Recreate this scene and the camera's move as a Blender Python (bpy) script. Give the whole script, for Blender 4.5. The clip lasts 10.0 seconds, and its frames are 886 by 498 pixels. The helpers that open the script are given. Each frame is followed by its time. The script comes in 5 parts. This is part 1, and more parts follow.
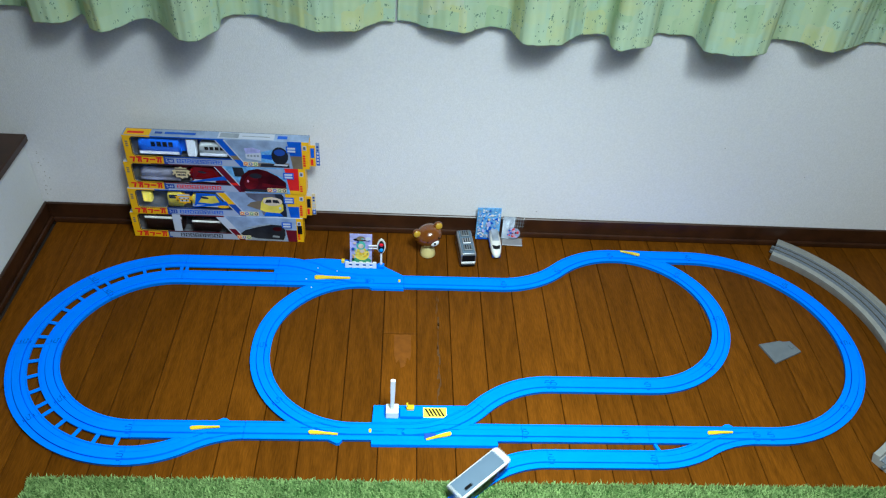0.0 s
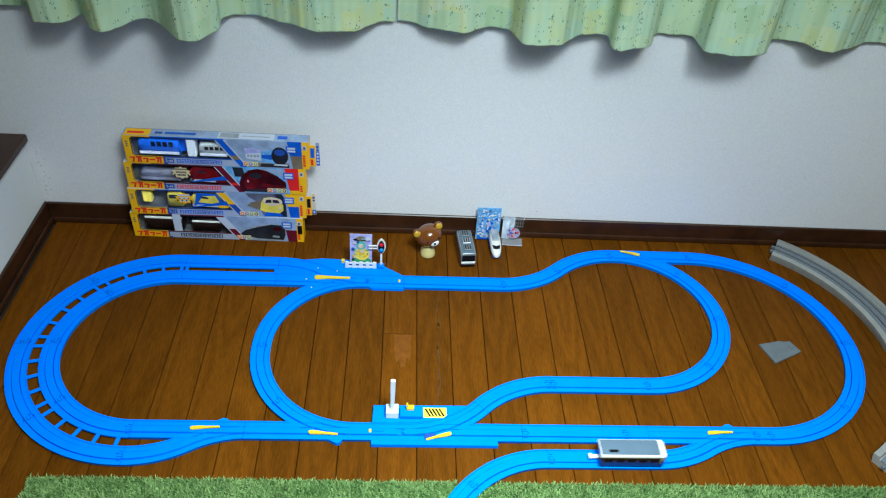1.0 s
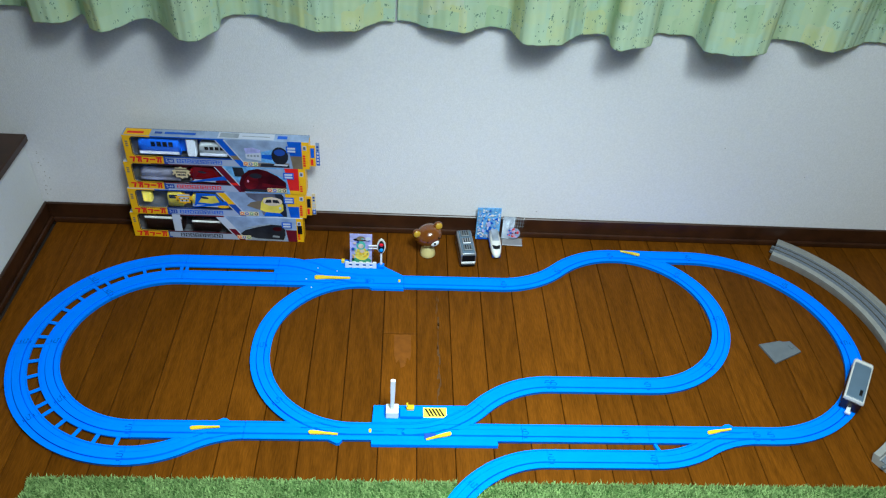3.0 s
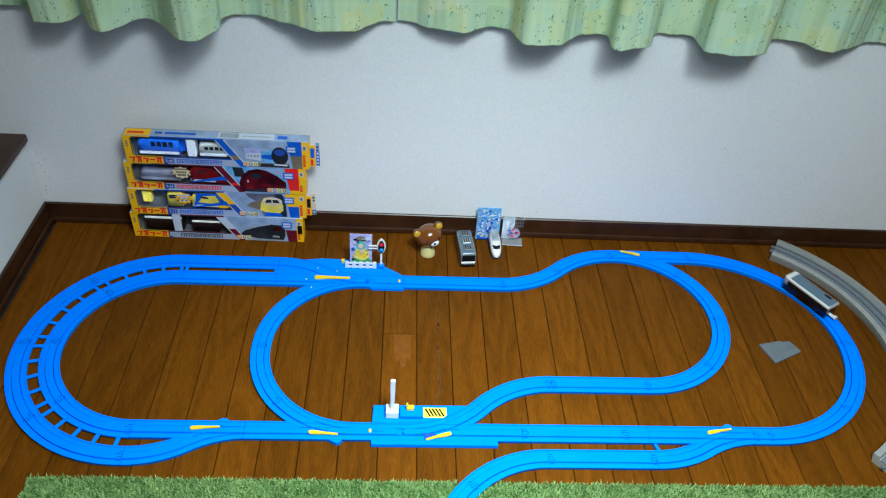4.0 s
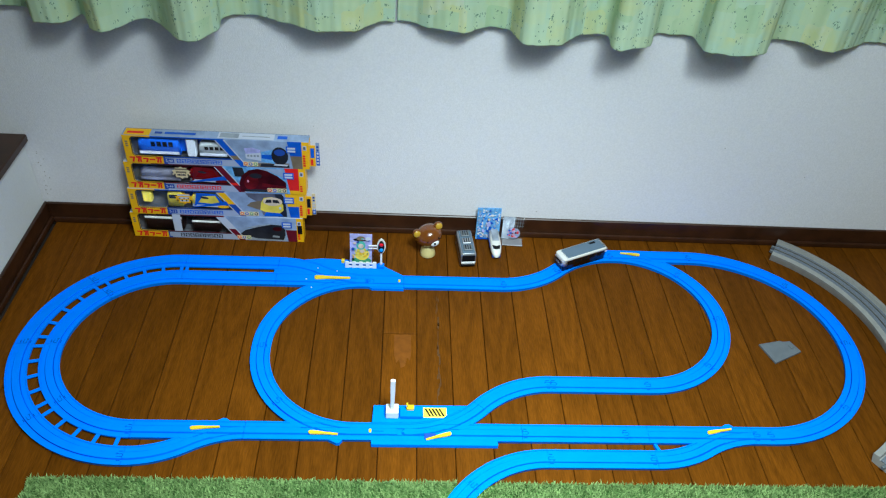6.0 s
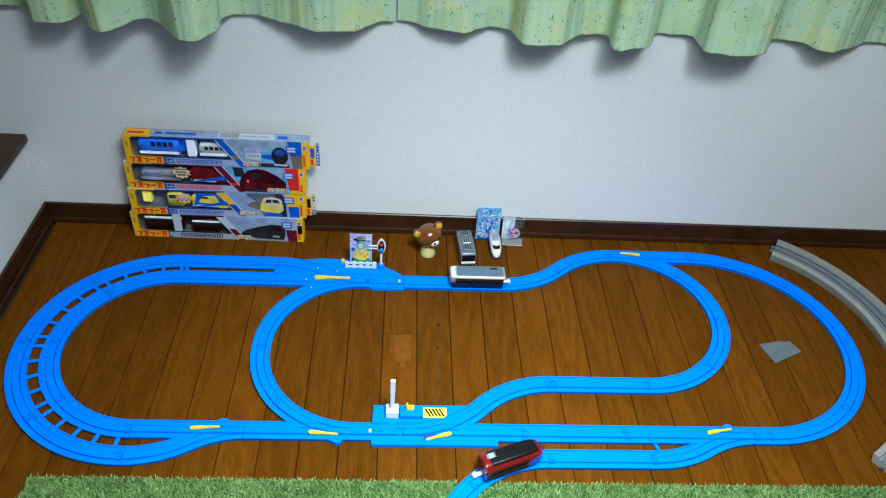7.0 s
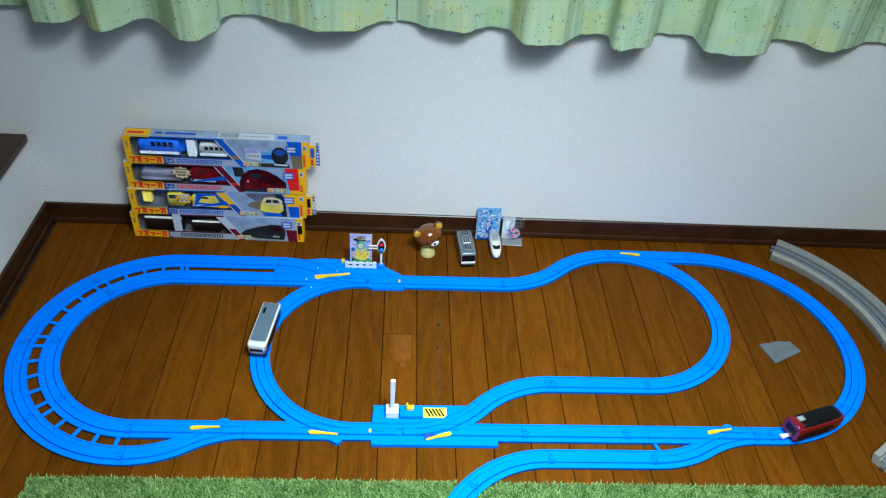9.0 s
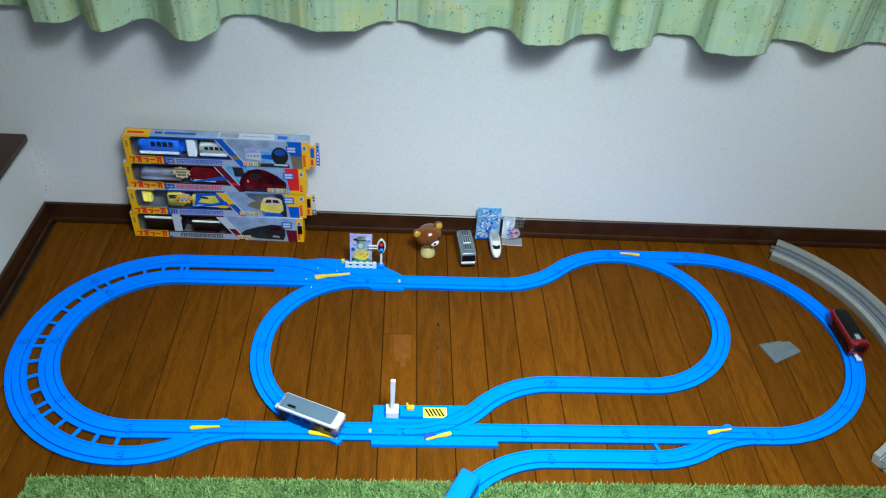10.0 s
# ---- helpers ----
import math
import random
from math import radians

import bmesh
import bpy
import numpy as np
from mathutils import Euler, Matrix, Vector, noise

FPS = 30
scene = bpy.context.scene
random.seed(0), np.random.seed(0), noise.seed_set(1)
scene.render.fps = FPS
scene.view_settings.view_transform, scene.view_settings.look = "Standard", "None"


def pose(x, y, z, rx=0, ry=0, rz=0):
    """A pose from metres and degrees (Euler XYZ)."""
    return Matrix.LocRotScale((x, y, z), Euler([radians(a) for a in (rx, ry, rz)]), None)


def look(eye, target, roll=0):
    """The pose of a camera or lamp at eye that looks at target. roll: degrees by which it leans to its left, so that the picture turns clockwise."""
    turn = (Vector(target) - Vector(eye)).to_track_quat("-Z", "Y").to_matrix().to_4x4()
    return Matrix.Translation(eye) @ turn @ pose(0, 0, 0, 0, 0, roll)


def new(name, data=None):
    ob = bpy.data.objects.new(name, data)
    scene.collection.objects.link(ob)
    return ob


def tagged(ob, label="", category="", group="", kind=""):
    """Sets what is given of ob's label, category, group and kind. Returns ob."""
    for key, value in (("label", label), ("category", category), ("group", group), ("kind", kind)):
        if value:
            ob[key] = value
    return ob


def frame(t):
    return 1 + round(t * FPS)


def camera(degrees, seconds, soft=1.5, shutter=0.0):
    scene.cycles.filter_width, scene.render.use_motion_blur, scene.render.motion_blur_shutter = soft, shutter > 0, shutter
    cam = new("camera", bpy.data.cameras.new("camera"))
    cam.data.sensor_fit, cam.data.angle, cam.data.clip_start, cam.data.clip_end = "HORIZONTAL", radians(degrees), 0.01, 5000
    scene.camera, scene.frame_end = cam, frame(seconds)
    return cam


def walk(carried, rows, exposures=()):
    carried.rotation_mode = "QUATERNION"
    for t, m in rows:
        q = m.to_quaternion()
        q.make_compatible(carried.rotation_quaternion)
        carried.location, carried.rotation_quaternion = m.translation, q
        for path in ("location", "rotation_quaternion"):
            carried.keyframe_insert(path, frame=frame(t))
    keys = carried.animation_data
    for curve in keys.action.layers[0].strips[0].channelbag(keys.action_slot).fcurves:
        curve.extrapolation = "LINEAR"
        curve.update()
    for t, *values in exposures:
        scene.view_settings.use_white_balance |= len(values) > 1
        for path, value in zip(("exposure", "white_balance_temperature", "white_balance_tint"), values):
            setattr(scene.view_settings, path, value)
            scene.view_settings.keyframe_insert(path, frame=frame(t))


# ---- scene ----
cam = camera(59.65, 10.0, soft=1.2, shutter=0.5)
STAND = pose(0, 0, 1.2603, 49.38, -3.612, -1.427)
walk(cam, [(0.0, STAND), (10.0, STAND)], exposures=[(0.0, 0.0, 6000, 10), (10.0, 0.0, 6000, 10)])

# ---- world and light: a room at night under a round ceiling lamp, with two added fill lamps ----
sky = bpy.data.worlds.new("room_air")
scene.world = sky
sky.use_nodes = True
sky.node_tree.nodes["Background"].inputs[0].default_value = (0.55, 0.7, 1.0, 1)
sky.node_tree.nodes["Background"].inputs[1].default_value = 0.008
lamp_data = bpy.data.lights.new("ceiling_lamp", "AREA")
lamp_data.shape, lamp_data.size, lamp_data.energy, lamp_data.color = "DISK", 0.56, 32.5, (0.855, 1.0, 0.975)
lamp_data.spread = radians(140)
lamp = new("ceiling_lamp", lamp_data)
lamp.matrix_world = pose(0.50, -0.16, 2.33)
# wide unseen lamp, added to soften shadows and brighten the near floor
fill_data = bpy.data.lights.new("soft_fill_lamp", "AREA")
fill_data.shape, fill_data.size, fill_data.energy, fill_data.color = "DISK", 0.85, 13.0, (0.855, 1.0, 0.975)
fill_data.spread = radians(138)
fill_lamp = new("soft_fill_lamp", fill_data)
fill_lamp.matrix_world = pose(0.26, 0.46, 1.45)
# a second unseen lamp, added to throw a tighter pool of light on the floor
pool_data = bpy.data.lights.new("floor_pool_lamp", "AREA")
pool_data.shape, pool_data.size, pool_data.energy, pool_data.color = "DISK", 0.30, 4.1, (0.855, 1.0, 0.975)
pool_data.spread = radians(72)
pool = new("floor_pool_lamp", pool_data)
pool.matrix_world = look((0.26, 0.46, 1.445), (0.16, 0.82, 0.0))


# ---- materials ----
def mat(name, color, rough=0.5, metal=0.0, vary=0.12, scale=30.0, bump=0.0, bump_scale=200.0, coat=0.0, spec=0.5, glow=0.0):
    m = bpy.data.materials.new(name)
    m.use_nodes = True
    nt = m.node_tree
    b = nt.nodes["Principled BSDF"]
    b.inputs["Roughness"].default_value = rough
    b.inputs["Metallic"].default_value = metal
    b.inputs["Coat Weight"].default_value = coat
    b.inputs["Coat Roughness"].default_value = 0.12
    b.inputs["Specular IOR Level"].default_value = spec
    tc = nt.nodes.new("ShaderNodeTexCoord")
    n = nt.nodes.new("ShaderNodeTexNoise")
    n.inputs["Scale"].default_value, n.inputs["Detail"].default_value = scale, 6
    nt.links.new(tc.outputs["Object"], n.inputs["Vector"])
    r = nt.nodes.new("ShaderNodeValToRGB")
    r.color_ramp.elements[0].position, r.color_ramp.elements[1].position = 0.3, 0.7
    r.color_ramp.elements[0].color = (*[c * (1 - vary) for c in color], 1)
    r.color_ramp.elements[1].color = (*[min(1, c * (1 + vary)) for c in color], 1)
    nt.links.new(n.outputs["Fac"], r.inputs["Fac"])
    nt.links.new(r.outputs["Color"], b.inputs["Base Color"])
    if bump:
        n2 = nt.nodes.new("ShaderNodeTexNoise")
        n2.inputs["Scale"].default_value, n2.inputs["Detail"].default_value = bump_scale, 4
        nt.links.new(tc.outputs["Object"], n2.inputs["Vector"])
        bp = nt.nodes.new("ShaderNodeBump")
        bp.inputs["Strength"].default_value, bp.inputs["Distance"].default_value = bump, 0.002
        nt.links.new(n2.outputs["Fac"], bp.inputs["Height"])
        nt.links.new(bp.outputs["Normal"], b.inputs["Normal"])
    if glow:
        b.inputs["Emission Color"].default_value = (*color, 1)
        b.inputs["Emission Strength"].default_value = glow
    return m


def wood_floor():
    m = mat("varnished_floor", (0.2, 0.08, 0.02), 0.42, spec=0.04)
    nt = m.node_tree
    b = nt.nodes["Principled BSDF"]
    tc = nt.nodes["Texture Coordinate"]
    info = nt.nodes.new("ShaderNodeObjectInfo")
    mul = nt.nodes.new("ShaderNodeVectorMath")
    mul.operation = "SCALE"
    mul.inputs[0].default_value = (3.1, 17.3, 9.7)
    nt.links.new(info.outputs["Random"], mul.inputs["Scale"])
    add = nt.nodes.new("ShaderNodeVectorMath")
    nt.links.new(tc.outputs["Object"], add.inputs[0])
    nt.links.new(mul.outputs[0], add.inputs[1])
    # cathedral figure: contour lines of a stretched smooth noise
    mp = nt.nodes.new("ShaderNodeMapping")
    mp.inputs["Scale"].default_value = (10.0, 1.6, 1.0)
    nt.links.new(add.outputs[0], mp.inputs["Vector"])
    big = nt.nodes.new("ShaderNodeTexNoise")
    big.inputs["Scale"].default_value, big.inputs["Detail"].default_value = 1.0, 1.5
    nt.links.new(mp.outputs[0], big.inputs["Vector"])
    ring = nt.nodes.new("ShaderNodeMath")
    ring.operation = "MULTIPLY"
    ring.inputs[1].default_value = 60.0
    nt.links.new(big.outputs["Fac"], ring.inputs[0])
    sine = nt.nodes.new("ShaderNodeMath")
    sine.operation = "SINE"
    nt.links.new(ring.outputs[0], sine.inputs[0])
    # pores: fine streaks along the plank
    mp2 = nt.nodes.new("ShaderNodeMapping")
    mp2.inputs["Scale"].default_value = (520.0, 48.0, 40.0)
    nt.links.new(add.outputs[0], mp2.inputs["Vector"])
    fine = nt.nodes.new("ShaderNodeTexNoise")
    fine.inputs["Scale"].default_value, fine.inputs["Detail"].default_value = 1.0, 3
    nt.links.new(mp2.outputs[0], fine.inputs["Vector"])
    mix = nt.nodes.new("ShaderNodeMath")
    mix.operation = "MULTIPLY_ADD"
    mix.inputs[1].default_value = 0.095
    nt.links.new(sine.outputs[0], mix.inputs[0])
    nt.links.new(fine.outputs["Fac"], mix.inputs[2])
    ramp = nt.nodes["Color Ramp"]
    ramp.color_ramp.elements[0].position, ramp.color_ramp.elements[1].position = 0.12, 0.90
    ramp.color_ramp.elements[0].color = (0.066, 0.0205, 0.0012, 1)
    ramp.color_ramp.elements[1].color = (0.168, 0.0520, 0.0030, 1)
    nt.links.new(mix.outputs[0], ramp.inputs["Fac"])
    hsv = nt.nodes.new("ShaderNodeHueSaturation")
    val = nt.nodes.new("ShaderNodeMapRange")
    val.inputs["To Min"].default_value, val.inputs["To Max"].default_value = 0.84, 1.14
    nt.links.new(info.outputs["Random"], val.inputs["Value"])
    nt.links.new(val.outputs[0], hsv.inputs["Value"])
    nt.links.new(ramp.outputs["Color"], hsv.inputs["Color"])
    nt.links.new(hsv.outputs[0], b.inputs["Base Color"])
    bp = nt.nodes.new("ShaderNodeBump")
    bp.inputs["Strength"].default_value, bp.inputs["Distance"].default_value = 0.25, 0.001
    nt.links.new(mix.outputs[0], bp.inputs["Height"])
    nt.links.new(bp.outputs[0], b.inputs["Normal"])
    return m


def curtain_cloth():
    m = mat("curtain_cloth", (0.5, 0.72, 0.42), 0.9, spec=0.15)
    nt = m.node_tree
    b = nt.nodes["Principled BSDF"]
    uv = nt.nodes.new("ShaderNodeUVMap")
    vor = nt.nodes.new("ShaderNodeTexVoronoi")
    vor.distance = "CHEBYCHEV"
    vor.inputs["Scale"].default_value = 19.0
    vor.inputs["Randomness"].default_value = 0.6
    nt.links.new(uv.outputs[0], vor.inputs["Vector"])
    sep = nt.nodes.new("ShaderNodeSeparateColor")
    nt.links.new(vor.outputs["Color"], sep.inputs[0])
    ramp = nt.nodes["Color Ramp"]
    ramp.color_ramp.interpolation = "LINEAR"
    cols = [(0.0, (0.50, 0.70, 0.44)), (0.35, (0.68, 0.80, 0.52)), (0.6, (0.60, 0.78, 0.58)), (0.8, (0.72, 0.78, 0.40)), (1.0, (0.76, 0.86, 0.72))]
    e = ramp.color_ramp.elements
    for pos, c in cols[1:-1]:
        e.new(pos)
    for el, (pos, c) in zip(e, cols):
        el.position, el.color = pos, (*c, 1)
    n = nt.nodes["Noise Texture"]
    n.inputs["Scale"].default_value = 24
    mixf = nt.nodes.new("ShaderNodeMath")
    mixf.operation = "MULTIPLY_ADD"
    mixf.inputs[1].default_value = 0.85
    sub = nt.nodes.new("ShaderNodeMath")
    sub.operation = "MULTIPLY_ADD"
    sub.inputs[1].default_value, sub.inputs[2].default_value = 0.5, -0.17
    nt.links.new(n.outputs["Fac"], sub.inputs[0])
    nt.links.new(sep.outputs[0], mixf.inputs[0])
    nt.links.new(sub.outputs[0], mixf.inputs[2])
    nt.links.new(mixf.outputs[0], ramp.inputs["Fac"])
    # small dark sprigs in clusters
    mpd = nt.nodes.new("ShaderNodeMapping")
    mpd.inputs["Scale"].default_value = (260, 120, 1)
    mpd.inputs["Rotation"].default_value = (0, 0, 0.6)
    dis = nt.nodes.new("ShaderNodeTexNoise")
    dis.inputs["Scale"].default_value = 170
    nt.links.new(uv.outputs[0], dis.inputs["Vector"])
    addv = nt.nodes.new("ShaderNodeVectorMath")
    addv.operation = "MULTIPLY_ADD"
    addv.inputs[1].default_value = (0.010, 0.010, 0)
    nt.links.new(dis.outputs["Color"], addv.inputs[0])
    nt.links.new(uv.outputs[0], addv.inputs[2])
    nt.links.new(addv.outputs[0], mpd.inputs["Vector"])
    dots = nt.nodes.new("ShaderNodeTexVoronoi")
    dots.inputs["Scale"].default_value = 1.0
    nt.links.new(mpd.outputs[0], dots.inputs["Vector"])
    lt = nt.nodes.new("ShaderNodeMath")
    lt.operation = "LESS_THAN"
    lt.inputs[1].default_value = 0.30
    nt.links.new(dots.outputs["Distance"], lt.inputs[0])
    cl = nt.nodes.new("ShaderNodeTexNoise")
    cl.inputs["Scale"].default_value, cl.inputs["Detail"].default_value = 48, 1
    nt.links.new(uv.outputs[0], cl.inputs["Vector"])
    gt = nt.nodes.new("ShaderNodeMath")
    gt.operation = "GREATER_THAN"
    gt.inputs[1].default_value = 0.57
    nt.links.new(cl.outputs["Fac"], gt.inputs[0])
    both = nt.nodes.new("ShaderNodeMath")
    both.operation = "MULTIPLY"
    nt.links.new(lt.outputs[0], both.inputs[0])
    nt.links.new(gt.outputs[0], both.inputs[1])
    mx = nt.nodes.new("ShaderNodeMix")
    mx.data_type = "RGBA"
    mx.inputs[7].default_value = (0.20, 0.34, 0.22, 1)
    nt.links.new(both.outputs[0], mx.inputs[0])
    nt.links.new(ramp.outputs["Color"], mx.inputs[6])
    nt.links.new(mx.outputs[2], b.inputs["Base Color"])
    weave = nt.nodes.new("ShaderNodeTexNoise")
    weave.inputs["Scale"].default_value = 900
    bp = nt.nodes.new("ShaderNodeBump")
    bp.inputs["Strength"].default_value, bp.inputs["Distance"].default_value = 0.15, 0.001
    nt.links.new(uv.outputs[0], weave.inputs["Vector"])
    nt.links.new(weave.outputs["Fac"], bp.inputs["Height"])
    nt.links.new(bp.outputs[0], b.inputs["Normal"])
    # thin cloth lets some light through
    thin = nt.nodes.new("ShaderNodeBsdfTranslucent")
    nt.links.new(mx.outputs[2], thin.inputs["Color"])
    both_ways = nt.nodes.new("ShaderNodeMixShader")
    both_ways.inputs[0].default_value = 0.22
    nt.links.new(b.outputs[0], both_ways.inputs[1])
    nt.links.new(thin.outputs[0], both_ways.inputs[2])
    nt.links.new(both_ways.outputs[0], nt.nodes["Material Output"].inputs["Surface"])
    return m


def glass(name, tint=(1, 1, 1), rough=0.03):
    m = bpy.data.materials.new(name)
    m.use_nodes = True
    b = m.node_tree.nodes["Principled BSDF"]
    b.inputs["Base Color"].default_value = (*tint, 1)
    b.inputs["Transmission Weight"].default_value = 1.0
    b.inputs["Roughness"].default_value = rough
    b.inputs["IOR"].default_value = 1.2
    return m


FLOOR = wood_floor()
CLOTH = curtain_cloth()
WALL = mat("wallpaper", (0.80, 0.775, 0.79), 0.85, vary=0.05, scale=260, bump=0.55, bump_scale=420, spec=0.2)
SIDEWALL = mat("side_wallpaper", (0.74, 0.74, 0.73), 0.85, vary=0.03, scale=300, bump=0.3, bump_scale=420, spec=0.2)
CEIL = mat("ceiling_paper", (0.80, 0.78, 0.74), 0.9)
PANEL = mat("beige_wallpaper", (0.74, 0.70, 0.64), 0.85, vary=0.05, scale=260, bump=0.4, bump_scale=420, spec=0.2)
DARKWOOD = mat("dark_wood_trim", (0.038, 0.0125, 0.0045), 0.38, vary=0.35, scale=25, bump=0.1, bump_scale=90)
UNDER = mat("subfloor", (0.02, 0.012, 0.008), 0.9)
BLUE = mat("blue_track_plastic", (0.0, 0.205, 1.0), 0.42, vary=0.04, scale=40, bump=0.02, spec=0.10)
# track blue darkened to paint the shade in joint gaps and slots
GAPSHADE = mat("gap_shade_blue", (0.0, 0.035, 0.32), 0.42, vary=0.05)
YELLOW = mat("yellow_lever_plastic", (0.75, 0.52, 0.01), 0.35, vary=0.06)
WHITE = mat("white_plastic", (0.74, 0.75, 0.74), 0.35, vary=0.03)
BLACK = mat("black_plastic", (0.006, 0.006, 0.007), 0.35, vary=0.2, spec=0.15)
GREYPL = mat("grey_plastic", (0.115, 0.13, 0.145), 0.5, vary=0.08, scale=60)
GREYTRK = mat("grey_viaduct_plastic", (0.285, 0.28, 0.26), 0.6, vary=0.08, scale=60, bump=0.08)
BALLAST = mat("grey_ballast", (0.15, 0.17, 0.205), 0.8, vary=0.3, scale=500, bump=0.6, bump_scale=700)
STEEL = mat("rail_steel", (0.3, 0.28, 0.25), 0.35, metal=0.8)
RUGBASE = mat("rug_backing", (0.05, 0.13, 0.03), 0.95, vary=0.4, scale=90, spec=0.05)
ROOFGREY = mat("train_roof_grey", (0.095, 0.145, 0.20), 0.45, vary=0.06)
CREAM = mat("train_cream", (0.66, 0.65, 0.61), 0.35, vary=0.03)
MAROON = mat("train_dark_maroon", (0.010, 0.004, 0.005), 0.3, vary=0.1)
RED = mat("train_red", (0.18, 0.002, 0.005), 0.25, vary=0.08, coat=0.4)
TBLUE = mat("train_blue", (0.005, 0.20, 0.80), 0.3, vary=0.05)
SWITCHGREY = mat("switch_grey", (0.30, 0.34, 0.38), 0.4, vary=0.05)
SILVER = mat("silver_paint", (0.27, 0.28, 0.30), 0.35, metal=0.4, vary=0.05)
RUBBER = mat("tyre_rubber", (0.02, 0.02, 0.02), 0.8)
EARGOLD = mat("ear_amber", (0.50, 0.29, 0.02), 0.35, vary=0.1)
BROWN = mat("brown_glazed", (0.15, 0.043, 0.006), 0.18, vary=0.1, coat=0.5)
BUFF = mat("buff_plastic", (0.66, 0.56, 0.24), 0.4, vary=0.05)
BOXBLUE = mat("boxed_train_blue", (0.012, 0.13, 0.75), 0.3, vary=0.1)
CARTON_Y = mat("carton_yellow", (0.88, 0.45, 0.004), 0.35, vary=0.04, spec=0.15)
CARTON_W = mat("carton_white", (0.54, 0.57, 0.67), 0.35, vary=0.04, spec=0.15)
CARTON_G = mat("carton_lilac", (0.35, 0.39, 0.53), 0.35, vary=0.1, spec=0.15)
PBLACKRED = mat("print_black_red", (0.05, 0.003, 0.006), 0.3, vary=0.6, scale=30, spec=0.15)
PALEBLUE = mat("carton_pale_blue", (0.28, 0.36, 0.53), 0.35, vary=0.22, scale=45, spec=0.15)
PLILGREY = mat("carton_lilac_grey", (0.14, 0.14, 0.19), 0.35, vary=0.5, scale=18, spec=0.15)
PDARK = mat("print_dark", (0.02, 0.022, 0.03), 0.35, vary=0.4, spec=0.15)
PDRED = mat("print_dark_red", (0.13, 0.006, 0.010), 0.3, vary=0.5, scale=40, spec=0.15)
NAVY = mat("carton_navy", (0.02, 0.07, 0.35), 0.35, vary=0.1, spec=0.15)
GREYCAR = mat("pale_grey_car", (0.34, 0.37, 0.40), 0.35, vary=0.1)
# pale board coloured dark, painting in the shade behind the carton windows
INNER_SHADED = mat("carton_inner_shaded", (0.11, 0.115, 0.13), 0.6, vary=0.2, scale=25, spec=0.15)
BEIGE = mat("print_pale_gold", (0.72, 0.58, 0.34), 0.4, vary=0.1, spec=0.15)
PBLUE = mat("print_blue", (0.01, 0.10, 0.55), 0.35, vary=0.15, spec=0.15)
PRED = mat("print_red", (0.78, 0.02, 0.015), 0.35, vary=0.1, spec=0.15)
PMAROON = mat("print_maroon", (0.14, 0.008, 0.022), 0.35, vary=0.15, spec=0.15)
PGREY = mat("print_grey", (0.3, 0.33, 0.38), 0.4, vary=0.3, scale=40, spec=0.15)
PBROWN = mat("print_taupe", (0.2, 0.15, 0.1), 0.4, vary=0.2, spec=0.15)
PGREEN = mat("print_green", (0.07, 0.32, 0.16), 0.4, vary=0.3, spec=0.15)
PTEAL = mat("print_teal", (0.1, 0.45, 0.36), 0.4, vary=0.2, spec=0.15)
PLILAC = mat("print_lilac", (0.4, 0.4, 0.72), 0.4, vary=0.3, scale=60, spec=0.15)
PSKY = mat("print_sky", (0.15, 0.38, 0.70), 0.4, vary=0.35, scale=90, spec=0.15)
PPINK = mat("print_pink", (0.75, 0.3, 0.42), 0.4, vary=0.2, scale=80, spec=0.15)
PYEL = mat("print_yellow", (0.8, 0.62, 0.08), 0.4, vary=0.2, spec=0.15)
PSKIN = mat("print_beige", (0.7, 0.55, 0.42), 0.4, vary=0.15, spec=0.15)
LENS_R = mat("red_lens", (0.75, 0.01, 0.02), 0.2)
LENS_B = mat("blue_lens", (0.02, 0.3, 0.75), 0.2)
WORN = mat("worn_varnish", (0.165, 0.052, 0.005), 0.5, vary=0.2, scale=60, spec=0.12)
SCUFF = mat("grey_scuff", (0.088, 0.040, 0.014), 0.7, vary=0.3, scale=200, spec=0.1)
SPECK = mat("brown_speck", (0.42, 0.38, 0.34), 0.8)
CLEAR = glass("clear_plastic")
ACRYL = glass("acrylic", (0.96, 0.98, 1.0))
FROST = mat("frosted_acrylic", (0.22, 0.21, 0.22), 0.25, vary=0.1)


# ---- mesh helpers ----
def mesh_of(name, bm, material):
    me = bpy.data.meshes.new(name)
    bmesh.ops.recalc_face_normals(bm, faces=bm.faces)
    bm.to_mesh(me)
    bm.free()
    for m in material if isinstance(material, (list, tuple)) else [material]:
        me.materials.append(m)
    return me


def part(name, bm, material, parent=None, label="", at=None):
    me = mesh_of(name, bm, material)
    ob = new(name, me)
    if parent is not None:
        ob.parent = parent
    if at is not None:
        ob.matrix_basis = at
    if label:
        ob["label"] = label
    return ob


def thing(name, m=None, label="", category="", group="", kind=""):
    ob = new(name)
    ob.empty_display_size = 0.02
    if m is not None:
        ob.matrix_basis = m
    return tagged(ob, label, category, group, kind)


